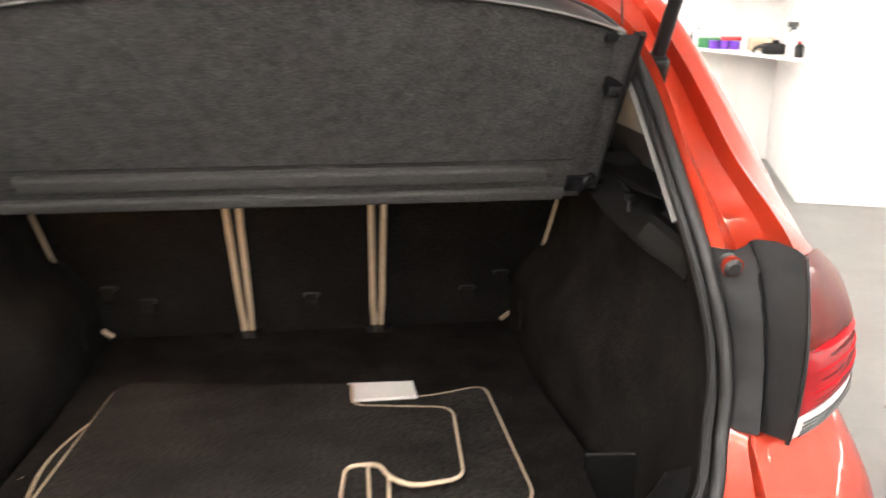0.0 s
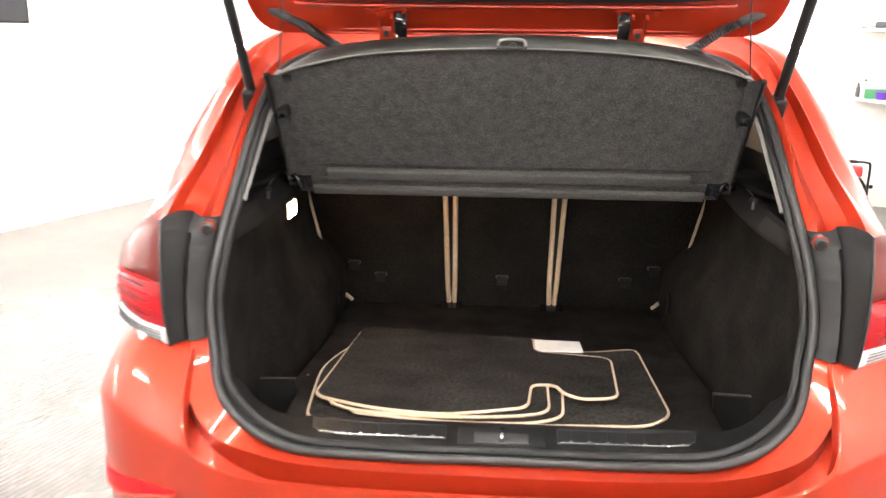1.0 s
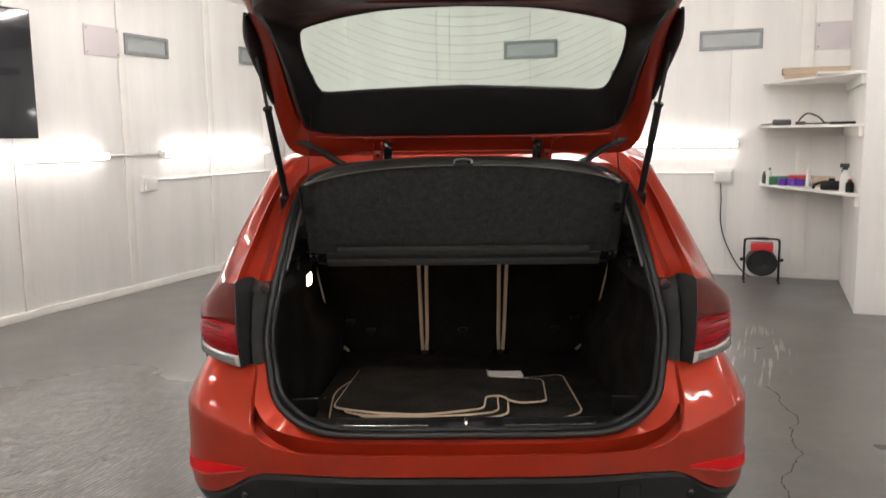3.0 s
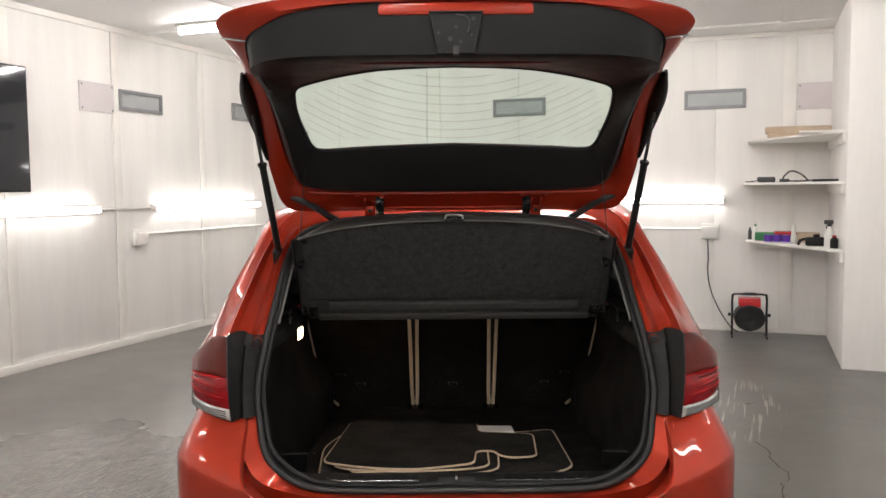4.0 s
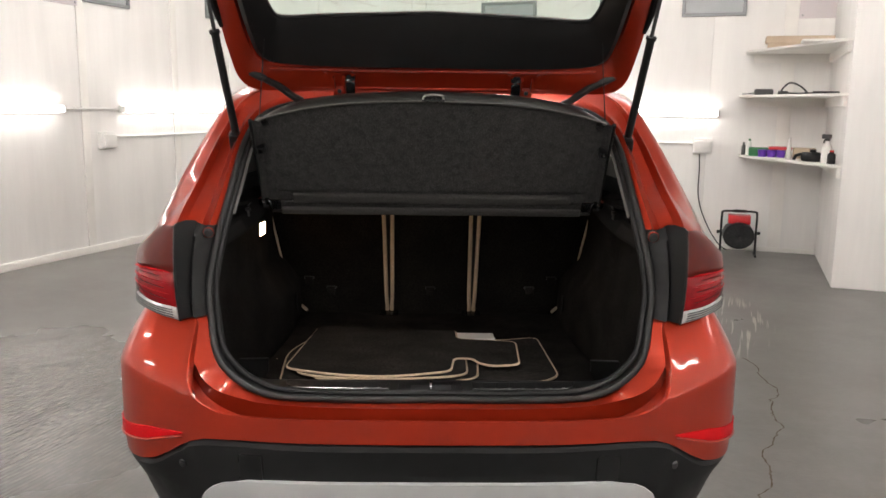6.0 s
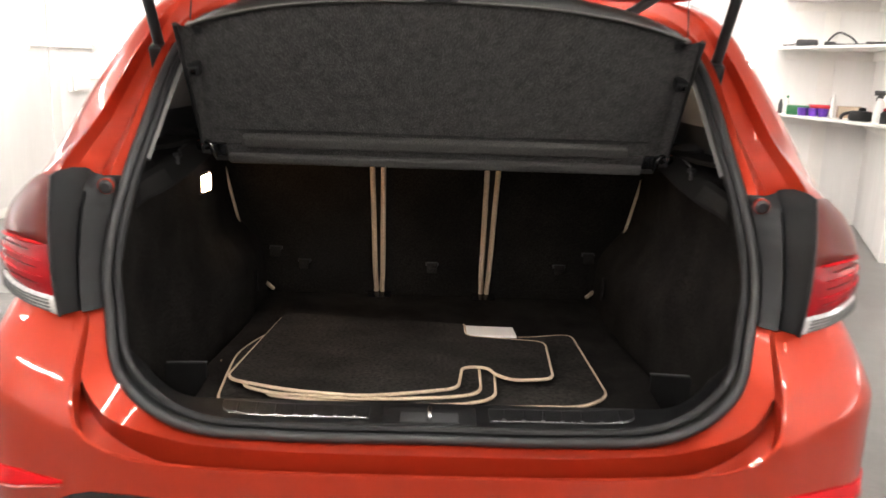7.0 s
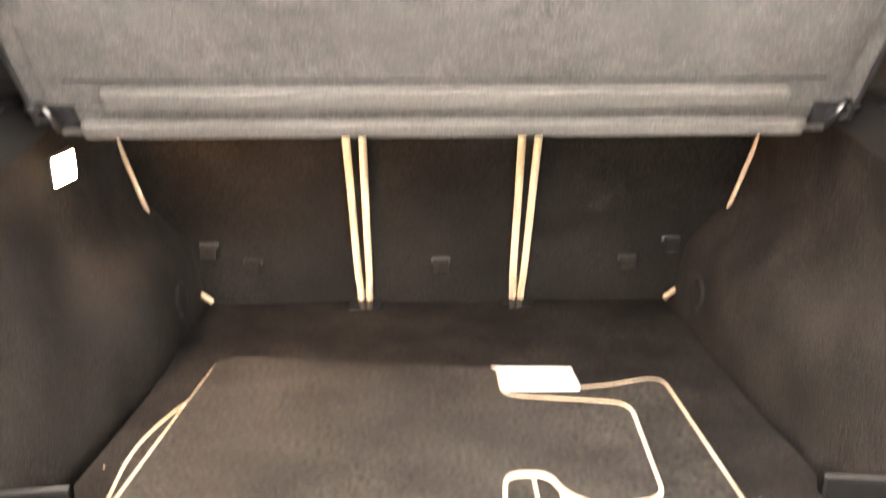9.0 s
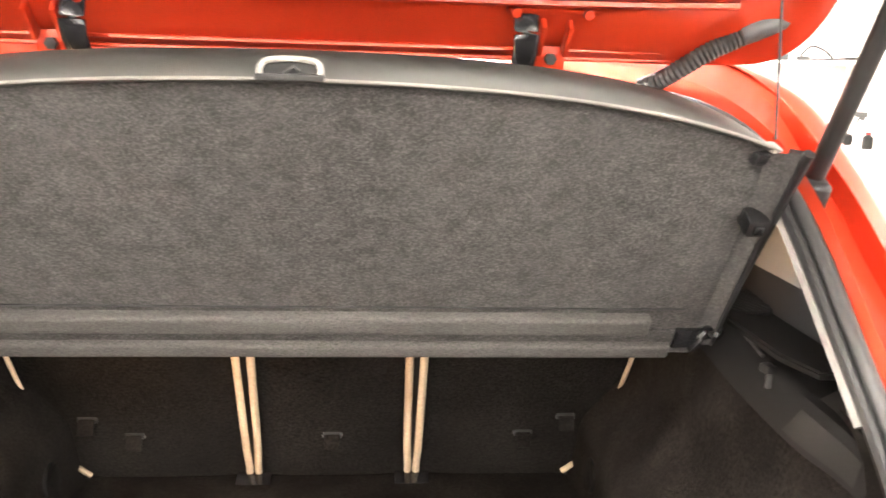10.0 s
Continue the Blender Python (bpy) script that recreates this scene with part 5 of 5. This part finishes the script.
rows = []
for k in range(21):
    t = k / 20
    half = []
    for i in range(25):
        u = i / 24
        ztop = shelf_top(u * 0.515)
        z = 1.144 + (ztop - 1.144) * t
        x = u * shelf_half(z)
        half.append(V((x, shelf_y(z) - 0.005 * math.sin(math.pi * t), z)))
    rows.append(both(half))
shelf = part("parcel_shelf", loft(rows, thick=-0.012), FELT, car, "grey felt parcel shelf tipped up")
for s in (-1, 1):
    fl = []
    for k in range(19):
        t = k / 18
        z = 1.160 + (shelf_top(0.515) - 0.004 - 1.160) * t
        x = shelf_half(z)
        depth = 0.010 + 0.030 * t ** 1.6
        q = V((s * x, shelf_y(z), z))
        fl.append([q + V((s * -0.012, 0.004, 0)), q + V((s * 0.004, -depth * 0.12, 0)), q + V((s * 0.013, -depth * 0.55, 0.001)), q + V((s * 0.018, -depth * 0.95, 0.002)), q + V((s * 0.024, -depth, 0.003)), q + V((s * 0.029, -depth * 0.72, 0.004)), q + V((s * 0.028, 0.010, 0.004))])
    part("shelf_flange", loft(fl), FELT, shelf)
    part("flange_bead", sweep([r[4] for r in fl], [0.003 + 0.0035 * k / 18 for k in range(19)], 8), BLACK, shelf, "black rounded corner edge")
    clip_at = pose(s * 0.522, shelf_y(1.357) - 0.020, 1.357, 32, 0, 0)
    part("shelf_clip", box((-0.013, -0.013, -0.012), (0.013, 0.016, 0.012), 0.004, clip_at), BLACK, shelf)
    part("clip_tongue", box((-0.006, -0.017, -0.005), (0.006, -0.010, 0.007), 0.002, clip_at), BLACK_GLOSS, shelf)
    flip = Matrix.Diagonal((s, 1, 1, 1))
    arm_at = pose(s * 0.512, 0.432, 1.177, 30, 0, 0) @ flip
    part("pivot_arm", box((-0.026, -0.012, -0.018), (0.012, 0.012, 0.018), 0.005, arm_at), BLACK_GLOSS, shelf, "black plastic pivot arm")
    part("pivot_tongue", box((-0.040, -0.006, -0.017), (-0.024, 0.010, -0.004), 0.003, arm_at), GREY_TRIM, shelf)
    part("pivot_hood", sweep(catmull([arm_at @ V(q) for q in ((0.004, -0.014, -0.016), (0.006, -0.020, 0.004), (0.012, -0.014, 0.020), (0.026, -0.006, 0.020))], 6), 0.0055, 8), BLACK_GLOSS, shelf)
    part("pivot_knuckle", lathe([(0.006, -0.016), (0.011, -0.012), (0.011, 0.010), (0.006, 0.016)], 14, pose(s * 0.543, 0.430, 1.180, 0, 90, 0)), BLACK_GLOSS, shelf)
    part("knuckle_pin", lathe([(0.004, -0.006), (0.004, 0.008)], 10, pose(s * 0.541, 0.417, 1.183, 90, 0, 0)), CHROME, shelf)
    hook_at = pose(s * 0.517, 0.262, 1.449, 30, 0, s * 26)
    part("cord_hook", box((-0.010, -0.010, -0.004), (0.004, 0.006, 0.003), 0.003, hook_at), GREY_PLASTIC, shelf, "pale grey cord hook")
    part("hook_slot", box((-0.026, -0.009, -0.020), (-0.006, 0.002, -0.006), 0.003, hook_at @ flip), BLACK, shelf)
rim = []
for i in range(49):
    x = (i / 24 - 1) * 0.520
    z = shelf_top(x)
    yb = shelf_y(z)
    h = 0.25 + 0.75 * (1 - abs(x / 0.520) ** 7)
    rim.append([V((x, yb - 0.005, z - 0.003)), V((x, yb - 0.013, z + 0.001)), V((x, yb - 0.010, z + 0.008 * h)), V((x, yb + 0.012, z + 0.022 * h)), V((x, yb + 0.030, z + 0.030 * h)), V((x, yb + 0.040, z + 0.029 * h)), V((x, yb + 0.036, z))])
part("shelf_rim", loft(rim), RIM_GREY, shelf, "dark grey plastic shelf rim")
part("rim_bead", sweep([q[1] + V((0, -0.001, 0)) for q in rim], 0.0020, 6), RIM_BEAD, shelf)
gy = shelf_y(1.505)
arch_line = [(-0.029, 0.0), (-0.029, 0.007), (-0.0252, 0.0125), (-0.0148, 0.0150), (0, 0.0158), (0.0148, 0.0150), (0.0252, 0.0125), (0.029, 0.007), (0.029, 0.0)]
part("shelf_grip", sweep(catmull([(x, gy - 0.018 + 0.5 * h, 1.510 + h) for x, h in arch_line], 5), 0.0034, 8), GREY_PLASTIC, shelf, "grey arched shelf grip")
# flat black sheet under the arch, its colour replaces the hollow's shade
grip_bm = bmesh.new()
grip_bm.faces.new([grip_bm.verts.new((x, gy - 0.015 + 0.5 * h, 1.510 + h)) for x, h in arch_line])
part("grip_shade", grip_bm, BLACK, shelf, "flat black face standing for the shade in the grip's hollow")
part("grip_web", sweep([(-0.006, gy - 0.019 + 0.002, 1.512), (0.003, gy - 0.019 + 0.006, 1.519), (0.010, gy - 0.019 + 0.003, 1.514)], 0.0016, 5), GREY_TRIM, shelf)
part("grip_foot", box((-0.033, -0.006, -0.0035), (0.033, 0.006, 0.0035), 0.002, pose(0, gy - 0.018, 1.508, 0, 0, 0)), BLACK, shelf)
part("felt_seam", sweep([V((x / 10 * 0.490, shelf_y(1.222) - 0.004, 1.222)) for x in range(-10, 11)], 0.0018, 5), BLACK, shelf)
for z0, z1, w, out in ((1.187, 1.214, 0.446, 0.014), (1.145, 1.168, 0.486, 0.012)):
    yy = shelf_y((z0 + z1) / 2)
    part("shelf_rib", box((-w, -out, -(z1 - z0) * 0.58), (w, 0.01, (z1 - z0) * 0.58), 0.007, pose(0, yy - 0.004, (z0 + z1) / 2, 31.8, 0, 0), seg=3), FELT_RIB, shelf, "lighter felt covered rib")
part("shelf_fold", box((-0.500, -0.006, -0.016), (0.500, 0.010, 0.016), 0.004, pose(0, shelf_y(1.176), 1.176, 31.8, 0, 0)), FELT, shelf)
part("fixed_tray", slab([(-0.56, 0.56), (0.56, 0.56), (0.56, 0.84), (-0.56, 0.84)], 1.172, 1.186, 0.003), BLACK, car, "black fixed tray behind the shelf")

# ---- tailgate: modelled shut, then swung open about its hinge line ----
HINGE = (0.45, 1.552)
SWING = Matrix.Translation((0, *HINGE)) @ pose(0, 0, 0, -90.5, 0, 0) @ Matrix.Translation((0, -HINGE[0], -HINGE[1]))
GATE = [(0, -0.103, 0.700), (0.313, -0.091, 0.706), (0.540, -0.069, 0.735), (0.634, -0.046, 0.800), (0.622, 0.000, 0.890), (0.616, 0.041, 1.03), (0.636, 0.06, 1.12), (0.634, 0.15, 1.265), (0.616, 0.345, 1.40), (0.583, 0.450, 1.482), (0.47, 0.468, 1.518), (0.24, 0.464, 1.532), (0, 0.464, 1.536)]


def gate_ring(inset, out):
    """The gate's outline drawn in by inset and moved out of its plane by out."""
    line = catmull(GATE, N)
    res = []
    for i, q in enumerate(line):
        a, b = line[max(0, i - 1)], line[min(len(line) - 1, i + 1)]
        d = (b - a).normalized()
        nrm = V((0, -0.75, 0.66)) if q.z > 1.2 else V((0, -1, 0.05)) if q.z < 1.05 else V((0, -1, 0.05)).lerp(V((0, -0.75, 0.66)), (q.z - 1.05) / 0.15)
        nrm.normalize()
        inward = nrm.cross(d).normalized()
        p = q + inward * inset + nrm * out
        if i in (0, len(line) - 1):
            p.x = 0
        res.append(V((max(0.0, p.x), p.y, p.z)))
    return res


LINE0 = [(0, -0.083, 0.722), (0.25, -0.078, 0.722), (0.40, -0.060, 0.726), (0.490, -0.031, 0.752), (0.552, -0.004, 0.80), (0.576, 0.045, 0.95), (0.570, 0.078, 1.115), (0.562, 0.185, 1.25), (0.553, 0.29, 1.37), (0.525, 0.352, 1.435), (0.42, 0.368, 1.453), (0.20, 0.372, 1.457), (0, 0.372, 1.457)]
LINE1 = [(0, 0.052, 0.742), (0.25, 0.052, 0.742), (0.42, 0.054, 0.755), (0.520, 0.060, 0.80), (0.568, 0.066, 0.90), (0.566, 0.088, 1.02), (0.556, 0.132, 1.10), (0.548, 0.215, 1.225), (0.541, 0.315, 1.35), (0.515, 0.375, 1.42), (0.41, 0.392, 1.437), (0.20, 0.396, 1.441), (0, 0.396, 1.441)]
LINE2 = [(0, 0.057, 0.765), (0.25, 0.058, 0.765), (0.41, 0.062, 0.78), (0.50, 0.070, 0.83), (0.545, 0.080, 0.92), (0.548, 0.102, 1.03), (0.542, 0.152, 1.10), (0.533, 0.228, 1.222), (0.526, 0.322, 1.338), (0.50, 0.378, 1.405), (0.40, 0.394, 1.42), (0.20, 0.398, 1.424), (0, 0.398, 1.424)]
LINE3 = [(0, 0.034, 1.040), (0.20, 0.037, 1.047), (0.350, 0.051, 1.064), (0.455, 0.074, 1.090), (0.506, 0.094, 1.112), (0.518, 0.132, 1.150), (0.516, 0.180, 1.20), (0.505, 0.235, 1.255), (0.490, 0.288, 1.315), (0.455, 0.312, 1.350), (0.34, 0.310, 1.350), (0.18, 0.305, 1.343), (0, 0.302, 1.338)]
GLASS = [(0, 0.030, 1.069), (0.20, 0.036, 1.077), (0.337, 0.052, 1.094), (0.440, 0.072, 1.116), (0.485, 0.088, 1.135), (0.496, 0.120, 1.172), (0.494, 0.162, 1.218), (0.481, 0.212, 1.276), (0.466, 0.250, 1.320), (0.435, 0.264, 1.336), (0.32, 0.259, 1.330), (0.18, 0.254, 1.323), (0, 0.249, 1.318)]
g_line = catmull(GLASS, 8)
gn = V((0, -0.75, 0.66)).normalized()
line0 = catmull(LINE0, N)
outer0 = gate_ring(0.0, 0.0)
between = [a.lerp(b, 0.45) + V((0, 0.012, -0.004)) for a, b in zip(outer0, line0)]
near = [a.lerp(b, 0.12) + V((0, 0.004, 0)) for a, b in zip(outer0, line0)]
sunk = [a.lerp(b, 0.9) + V((0, 0.006, -0.002)) for a, b in zip(outer0, line0)]
shell_rows = [[q + V((0, -0.02, 0.01)) for q in line0], sunk, between, near, outer0, gate_ring(0.004, 0.006), gate_ring(0.020, 0.010)]
gate = part("tailgate", loft([mirrored(r) for r in shell_rows], True), PAINT, car, "raised orange tailgate with black lining")
gate.matrix_basis = SWING
lining = part("gate_lining", loft([mirrored(catmull(r, N)) for r in (LINE0, LINE1, LINE2, LINE3, GLASS)], True), BLACK, gate, "matt black plastic tailgate lining")
pane_bm = bmesh.new()
pane_bm.faces.new([pane_bm.verts.new(q + gn * 0.004) for q in mirrored(g_line)])
pane = part("rear_window", pane_bm, GATE_GLASS, gate, "tinted rear window with heating lines", smooth=False)
pane.visible_shadow = False
part("window_border", sweep([q + gn * 0.002 for q in mirrored(g_line)], 0.006, 6, True), BLACK, gate)
# outer skin of the lower gate, with the spoiler at the roof end
skin = []
for k in range(9):
    t = k / 8
    row = []
    for o, q in zip(shell_rows[-1], g_line):
        p = o.lerp(q + gn * 0.012, t)
        row.append(p + (gn if p.z > 1.1 else V((0, -1, 0))) * 0.018 * math.sin(math.pi * t) * (1 if p.z < 1.1 else 0.4))
    skin.append(row)
part("outer_skin", loft([mirrored(r) for r in skin], True), PAINT, gate, "orange outer skin")
part("roof_spoiler", loft([both([V((x / 10 * 0.56, 0.36 + dy - 0.06 * (x / 10) ** 2, 1.475 + dz - 0.05 * (x / 10) ** 2)) for x in range(11)]) for dy, dz in ((0.06, 0.055), (0.0, 0.055), (-0.05, 0.035), (-0.055, 0.022), (0.0, 0.005))]), PAINT, gate, "orange roof spoiler")


def heat_line(k):
    """One bowed heating wire across the pane."""
    pts = []
    for i in range(25):
        x = (i / 12 - 1)
        z = 1.400 - 0.027 * k - 0.15 * abs(x) ** 2
        half = 0.47
        if z > 1.305 or z < 1.085 + 0.06 * abs(x) ** 3:
            continue
        t = (z - 1.069) / 0.249
        pts.append(V((x * half, 0.030 + t * 0.219, z)) - gn * 0.001)
    return pts


for k in range(12):
    pts = heat_line(k)
    runs, cur = [], []
    for a, b in zip(pts, pts[1:]):
        cur = cur or [a]
        if (b - a).length > 0.12:
            runs.append(cur)
            cur = []
        else:
            cur.append(b)
    runs.append(cur)
    for r in runs:
        if len(r) > 2:
            part("heating_line", sweep(r, 0.0005, 4), HEATER_LINE, pane)

# lock, strip and lamps at the gate's foot
lk = part("gate_lock", slab([(-0.068, -0.052), (0.068, -0.052), (0.046, 0.050), (-0.046, 0.050)], 0.722, 0.742, 0.0), BLACK, gate, "black lock cover with screws")
part("lock_rim", sweep([(-0.068, -0.052, 0.721), (0.068, -0.052, 0.721), (0.046, 0.050, 0.724), (-0.046, 0.050, 0.724)], 0.004, 6, True), BLACK, lk)
for x, y, r in ((-0.015, 0.015, 0.006), (0.012, 0.022, 0.004), (0.045, -0.035, 0.005), (-0.045, 0.0, 0.004), (0.0, -0.015, 0.004), (0.040, 0.005, 0.003)):
    part("screw", lathe([(r, 0), (r, 0.005)], 10, Matrix.Translation((x, y, 0.719))), GREY_TRIM, lk)
part("lock_arc", sweep(catmull([(0.0, -0.045, 0.720), (0.025, -0.040, 0.720), (0.035, -0.02, 0.720), (0.03, 0.0, 0.720)], 6), 0.003, 6), GREY_TRIM, lk)
part("lock_bolt", box((-0.008, 0.035, 0.708), (0.008, 0.058, 0.730), 0.003), GREY_TRIM, lk)
part("foot_strip", box((-0.20, -0.085, 0.722), (0.20, -0.045, 0.752), 0.008), PAINT, gate, "orange pull strip")
for s in (-1, 1):
    fin_pts = catmull([(s * 0.630, 0.050, 1.062), (s * 0.641, 0.094, 1.172), (s * 0.645, 0.148, 1.252), (s * 0.636, 0.215, 1.312), (s * 0.622, 0.290, 1.362)], 6)
    wide = catmull([(0.006, 0, 0), (0.025, 0, 0), (0.022, 0, 0), (0.014, 0, 0), (0.006, 0, 0)], 6)
    part("side_fin", sweep(fin_pts, [w.x for w in wide], 10), BLACK, gate, "black side fin")
    # thin bright bar laid on as the highlight along the gate corner
    part("corner_glint", sweep([(s * 0.556, 0.002, 0.808), (s * 0.622, -0.006, 0.806)], 0.0022, 6), EDGE_METAL, gate, "bright metal line standing for a glint at the corner")
stop = part("stop_lamp", box((-0.265, 0.040, 0.880), (0.265, 0.052, 0.925), 0.004), LENS_GROOVE, gate, "dark red high stop lamp strip")
for x in (-0.10, -0.03, 0.0, 0.12):
    part("stop_lens", box((x - 0.014, 0.0525, 0.885), (x + 0.014, 0.0545, 0.905), 0.001), GREY_TRIM, stop)

for yy, zz, w, r in ((0.405, 1.470, 0.50, 0.005), (0.456, 1.520, 0.52, 0.0035), (0.466, 1.530, 0.50, 0.003)):
    part("frame_rib", sweep(both([V((w * k / 12, yy - 0.004 * (k / 12) ** 4, zz - 0.018 * (k / 12) ** 4)) for k in range(13)]), r, 6), PAINT, gate)

# hinges, cable sleeves, struts and cords between gate and body
for s in (-1, 1):
    h = part("gate_hinge", box((-0.019, -0.014, -0.022), (0.019, 0.010, 0.016), 0.004, pose(s * 0.294, 0.424, 1.538, 10, 0, 0)), PAINT, car, "orange steel hinge")
    for dx in (-0.016, 0.016):
        part("hinge_ear", box((dx - 0.0035, -0.012, 0.0), (dx + 0.0035, 0.010, 0.044), 0.002, pose(s * 0.294, 0.408, 1.546, 42, 0, 0)), PAINT, h)
    part("hinge_leaf", box((-0.020, 0.004, 0.0), (0.020, 0.010, 0.040), 0.002, pose(s * 0.294, 0.410, 1.546, 42, 0, 0)), PAINT, h)
    part("hinge_plate", box((-0.055, -0.006, -0.004), (0.055, 0.006, 0.004), 0.002, pose(s * 0.288, 0.374, 1.592, 40, 0, 0)), PAINT, h)
    part("hinge_bolt", lathe([(0.0075, 0), (0.0075, 0.007)], 6, pose(s * 0.294, 0.410, 1.536, 96, 0, 0)), BLACK, h)
    for dx in (-0.045, 0.040):
        part("plate_bolt", lathe([(0.006, 0), (0.006, 0.008)], 8, pose(s * 0.288 + dx, 0.369, 1.588, 110, 0, 0)), PAINT, h)
    part("hinge_strap", sweep(catmull([(s * 0.258, 0.440, 1.512), (s * 0.258, 0.406, 1.520), (s * 0.257, 0.378, 1.541), (s * 0.256, 0.368, 1.562), (s * 0.256, 0.374, 1.584)], 6), 0.0145, 10, flat=0.4), BLACK_GLOSS, h, "black hinge strap")
    sleeve_path = catmull([(s * 0.410, 0.440, 1.500), (s * 0.44, 0.408, 1.518), (s * 0.483, 0.388, 1.549), (s * 0.525, 0.376, 1.572)], 18)
    part("cable_sleeve", sweep(sleeve_path, [0.0105 + 0.0022 * (k % 2) for k in range(len(sleeve_path))], 10), RUBBER, car, "black corrugated cable sleeve")
    end_path = catmull([(s * 0.520, 0.377, 1.570), (s * 0.540, 0.370, 1.580), (s * 0.560, 0.364, 1.588), (s * 0.582, 0.358, 1.594)], 4)
    part("sleeve_end", sweep(end_path, [0.0125, 0.0135, 0.0138, 0.0138, 0.0138, 0.0136, 0.0132, 0.0126, 0.0115, 0.010, 0.008, 0.006, 0.003], 10), GREY_TRIM, car)
    foot, head_at = V((s * 0.605, 0.338, 1.390)), V((s * 0.645, 0.098, 1.925))
    mid = foot.lerp(head_at, 0.56)
    st = part("gas_strut", sweep([foot + (head_at - foot) * 0.03, mid], 0.0118, 12), BLACK, car, "black gas strut")
    part("strut_rod", sweep([mid, head_at], 0.0055, 10), GREY_TRIM, st)
    part("strut_collar", sweep([mid, foot.lerp(head_at, 0.575)], 0.0155, 12), BLACK, st)
    part("strut_foot", box((-0.018, -0.020, -0.044), (0.015, 0.018, 0.032), 0.011, pose(s * 0.607, 0.338, 1.378, 24, 0, 0), seg=3), BLACK, st)
    part("strut_ball", lathe([(0.012, -0.012), (0.014, 0), (0.010, 0.012)], 12, pose(head_at.x, head_at.y, head_at.z, 0, 90, 0)), BLACK, st)
    part("shelf_cord", sweep([(s * 0.518, 0.262, 1.456), (s * 0.484, 0.244, 1.805)], 0.0016, 5), BLACK, car, "thin black shelf cord")

# ---- things lying in the boot ----
def floor_mat(outline, z, label, tilt=0.0, seed=0, tucked=9.0):
    t = thing("floor_mat", label, "floor mat", group="stacked floor mats")
    rnd = random.Random(seed)
    ph = rnd.uniform(0, 6)
    wave = lambda q: z + tilt * q.y + 0.0015 * math.sin(q.x * 9 + ph) * math.sin(q.y * 8 + ph)
    bm = bmesh.new()
    top = [bm.verts.new((q.x, q.y, wave(q) + 0.007)) for q in outline]
    low = [bm.verts.new((q.x, q.y, wave(q))) for q in outline]
    bm.faces.new(top)
    bm.faces.new(low)
    n = len(top)
    for i in range(n):
        bm.faces.new((low[i], low[(i + 1) % n], top[(i + 1) % n], top[i]))
    part("carpet", bm, MAT_PILE, t, "dark grey carpet pile")
    part("piping", sweep([V((q.x, q.y - (0.003 if q.y > tucked else 0), wave(q) + (0.0026 if q.y > tucked else 0.0042))) for q in outline], 0.0038, 8, True), BEIGE, t, "beige fabric edging")
    return t


big = rounded([(0.382, 0.622, 0.04), (0.397, 0.200, 0.035), (0.335, 0.140, 0.06), (0.10, 0.120, 0.3), (-0.25, 0.102, 0.2), (-0.447, 0.106, 0.05), (-0.462, 0.26, 0.1), (-0.473, 0.42, 0.1), (-0.43, 0.56, 0.1), (-0.36, 0.66, 0.06), (0.24, 0.580, 0.08)], 0.04, 6)
floor_mat(big, FLOOR_Z + 0.006, "large dark carpet mat with beige edging on the boot floor", seed=1)
TOP = [(-0.398, 0.686, 0.05), (-0.155, 0.645, 0.1), (0.092, 0.618, 0.012), (0.092, 0.523, 0.03), (0.293, 0.488, 0.035), (0.279, 0.238, 0.03), (0.19, 0.224, 0.05), (0.150, 0.254, 0.03), (0.136, 0.302, 0.03), (0.075, 0.303, 0.03), (0.062, 0.168, 0.03), (-0.04, 0.135, 0.1), (-0.14, 0.113, 0.3), (-0.30, 0.136, 0.2), (-0.446, 0.192, 0.035)]
MID = [[(-0.36, 0.64, 0.06), (0.05, 0.58, 0.03), (0.06, 0.40, 0.04), (0.155, 0.38, 0.03), (0.143, 0.150, 0.04), (0.06, 0.114, 0.06), (-0.14, 0.108, 0.3), (-0.352, 0.140, 0.03)],
       [(-0.38, 0.65, 0.06), (0.05, 0.59, 0.03), (0.06, 0.40, 0.04), (0.116, 0.38, 0.03), (0.112, 0.160, 0.04), (0.03, 0.131, 0.06), (-0.14, 0.114, 0.3), (-0.34, 0.138, 0.1), (-0.408, 0.172, 0.03)]]
for k, pts in enumerate(MID):
    floor_mat(rounded(pts, 0.03, 6), FLOOR_Z + 0.0135 + 0.0075 * k, "dark carpet footwell mat with beige edging inside the stack", seed=k + 2)
floor_mat(rounded(TOP, 0.03, 6), FLOOR_Z + 0.0285, "dark carpet footwell mat with beige edging on top of the stack", seed=4, tucked=0.617)
card = thing("paper_card", "white folded paper card under the mats", "paper")
part("sheet", slab([(0.085, 0.652), (0.226, 0.646), (0.230, 0.574), (0.085, 0.575)], FLOOR_Z + 0.0142, FLOOR_Z + 0.0205, 0, None), PAPER, card)
thread = part("loose_thread", sweep(catmull([(-0.43, 0.42, FLOOR_Z + 0.004), (-0.455, 0.41, FLOOR_Z + 0.004), (-0.475, 0.385, FLOOR_Z + 0.004), (-0.505, 0.38, FLOOR_Z + 0.003)], 6), 0.0013, 5), BEIGE)
tagged(thread, "thin loose beige thread on the boot carpet", "thread")
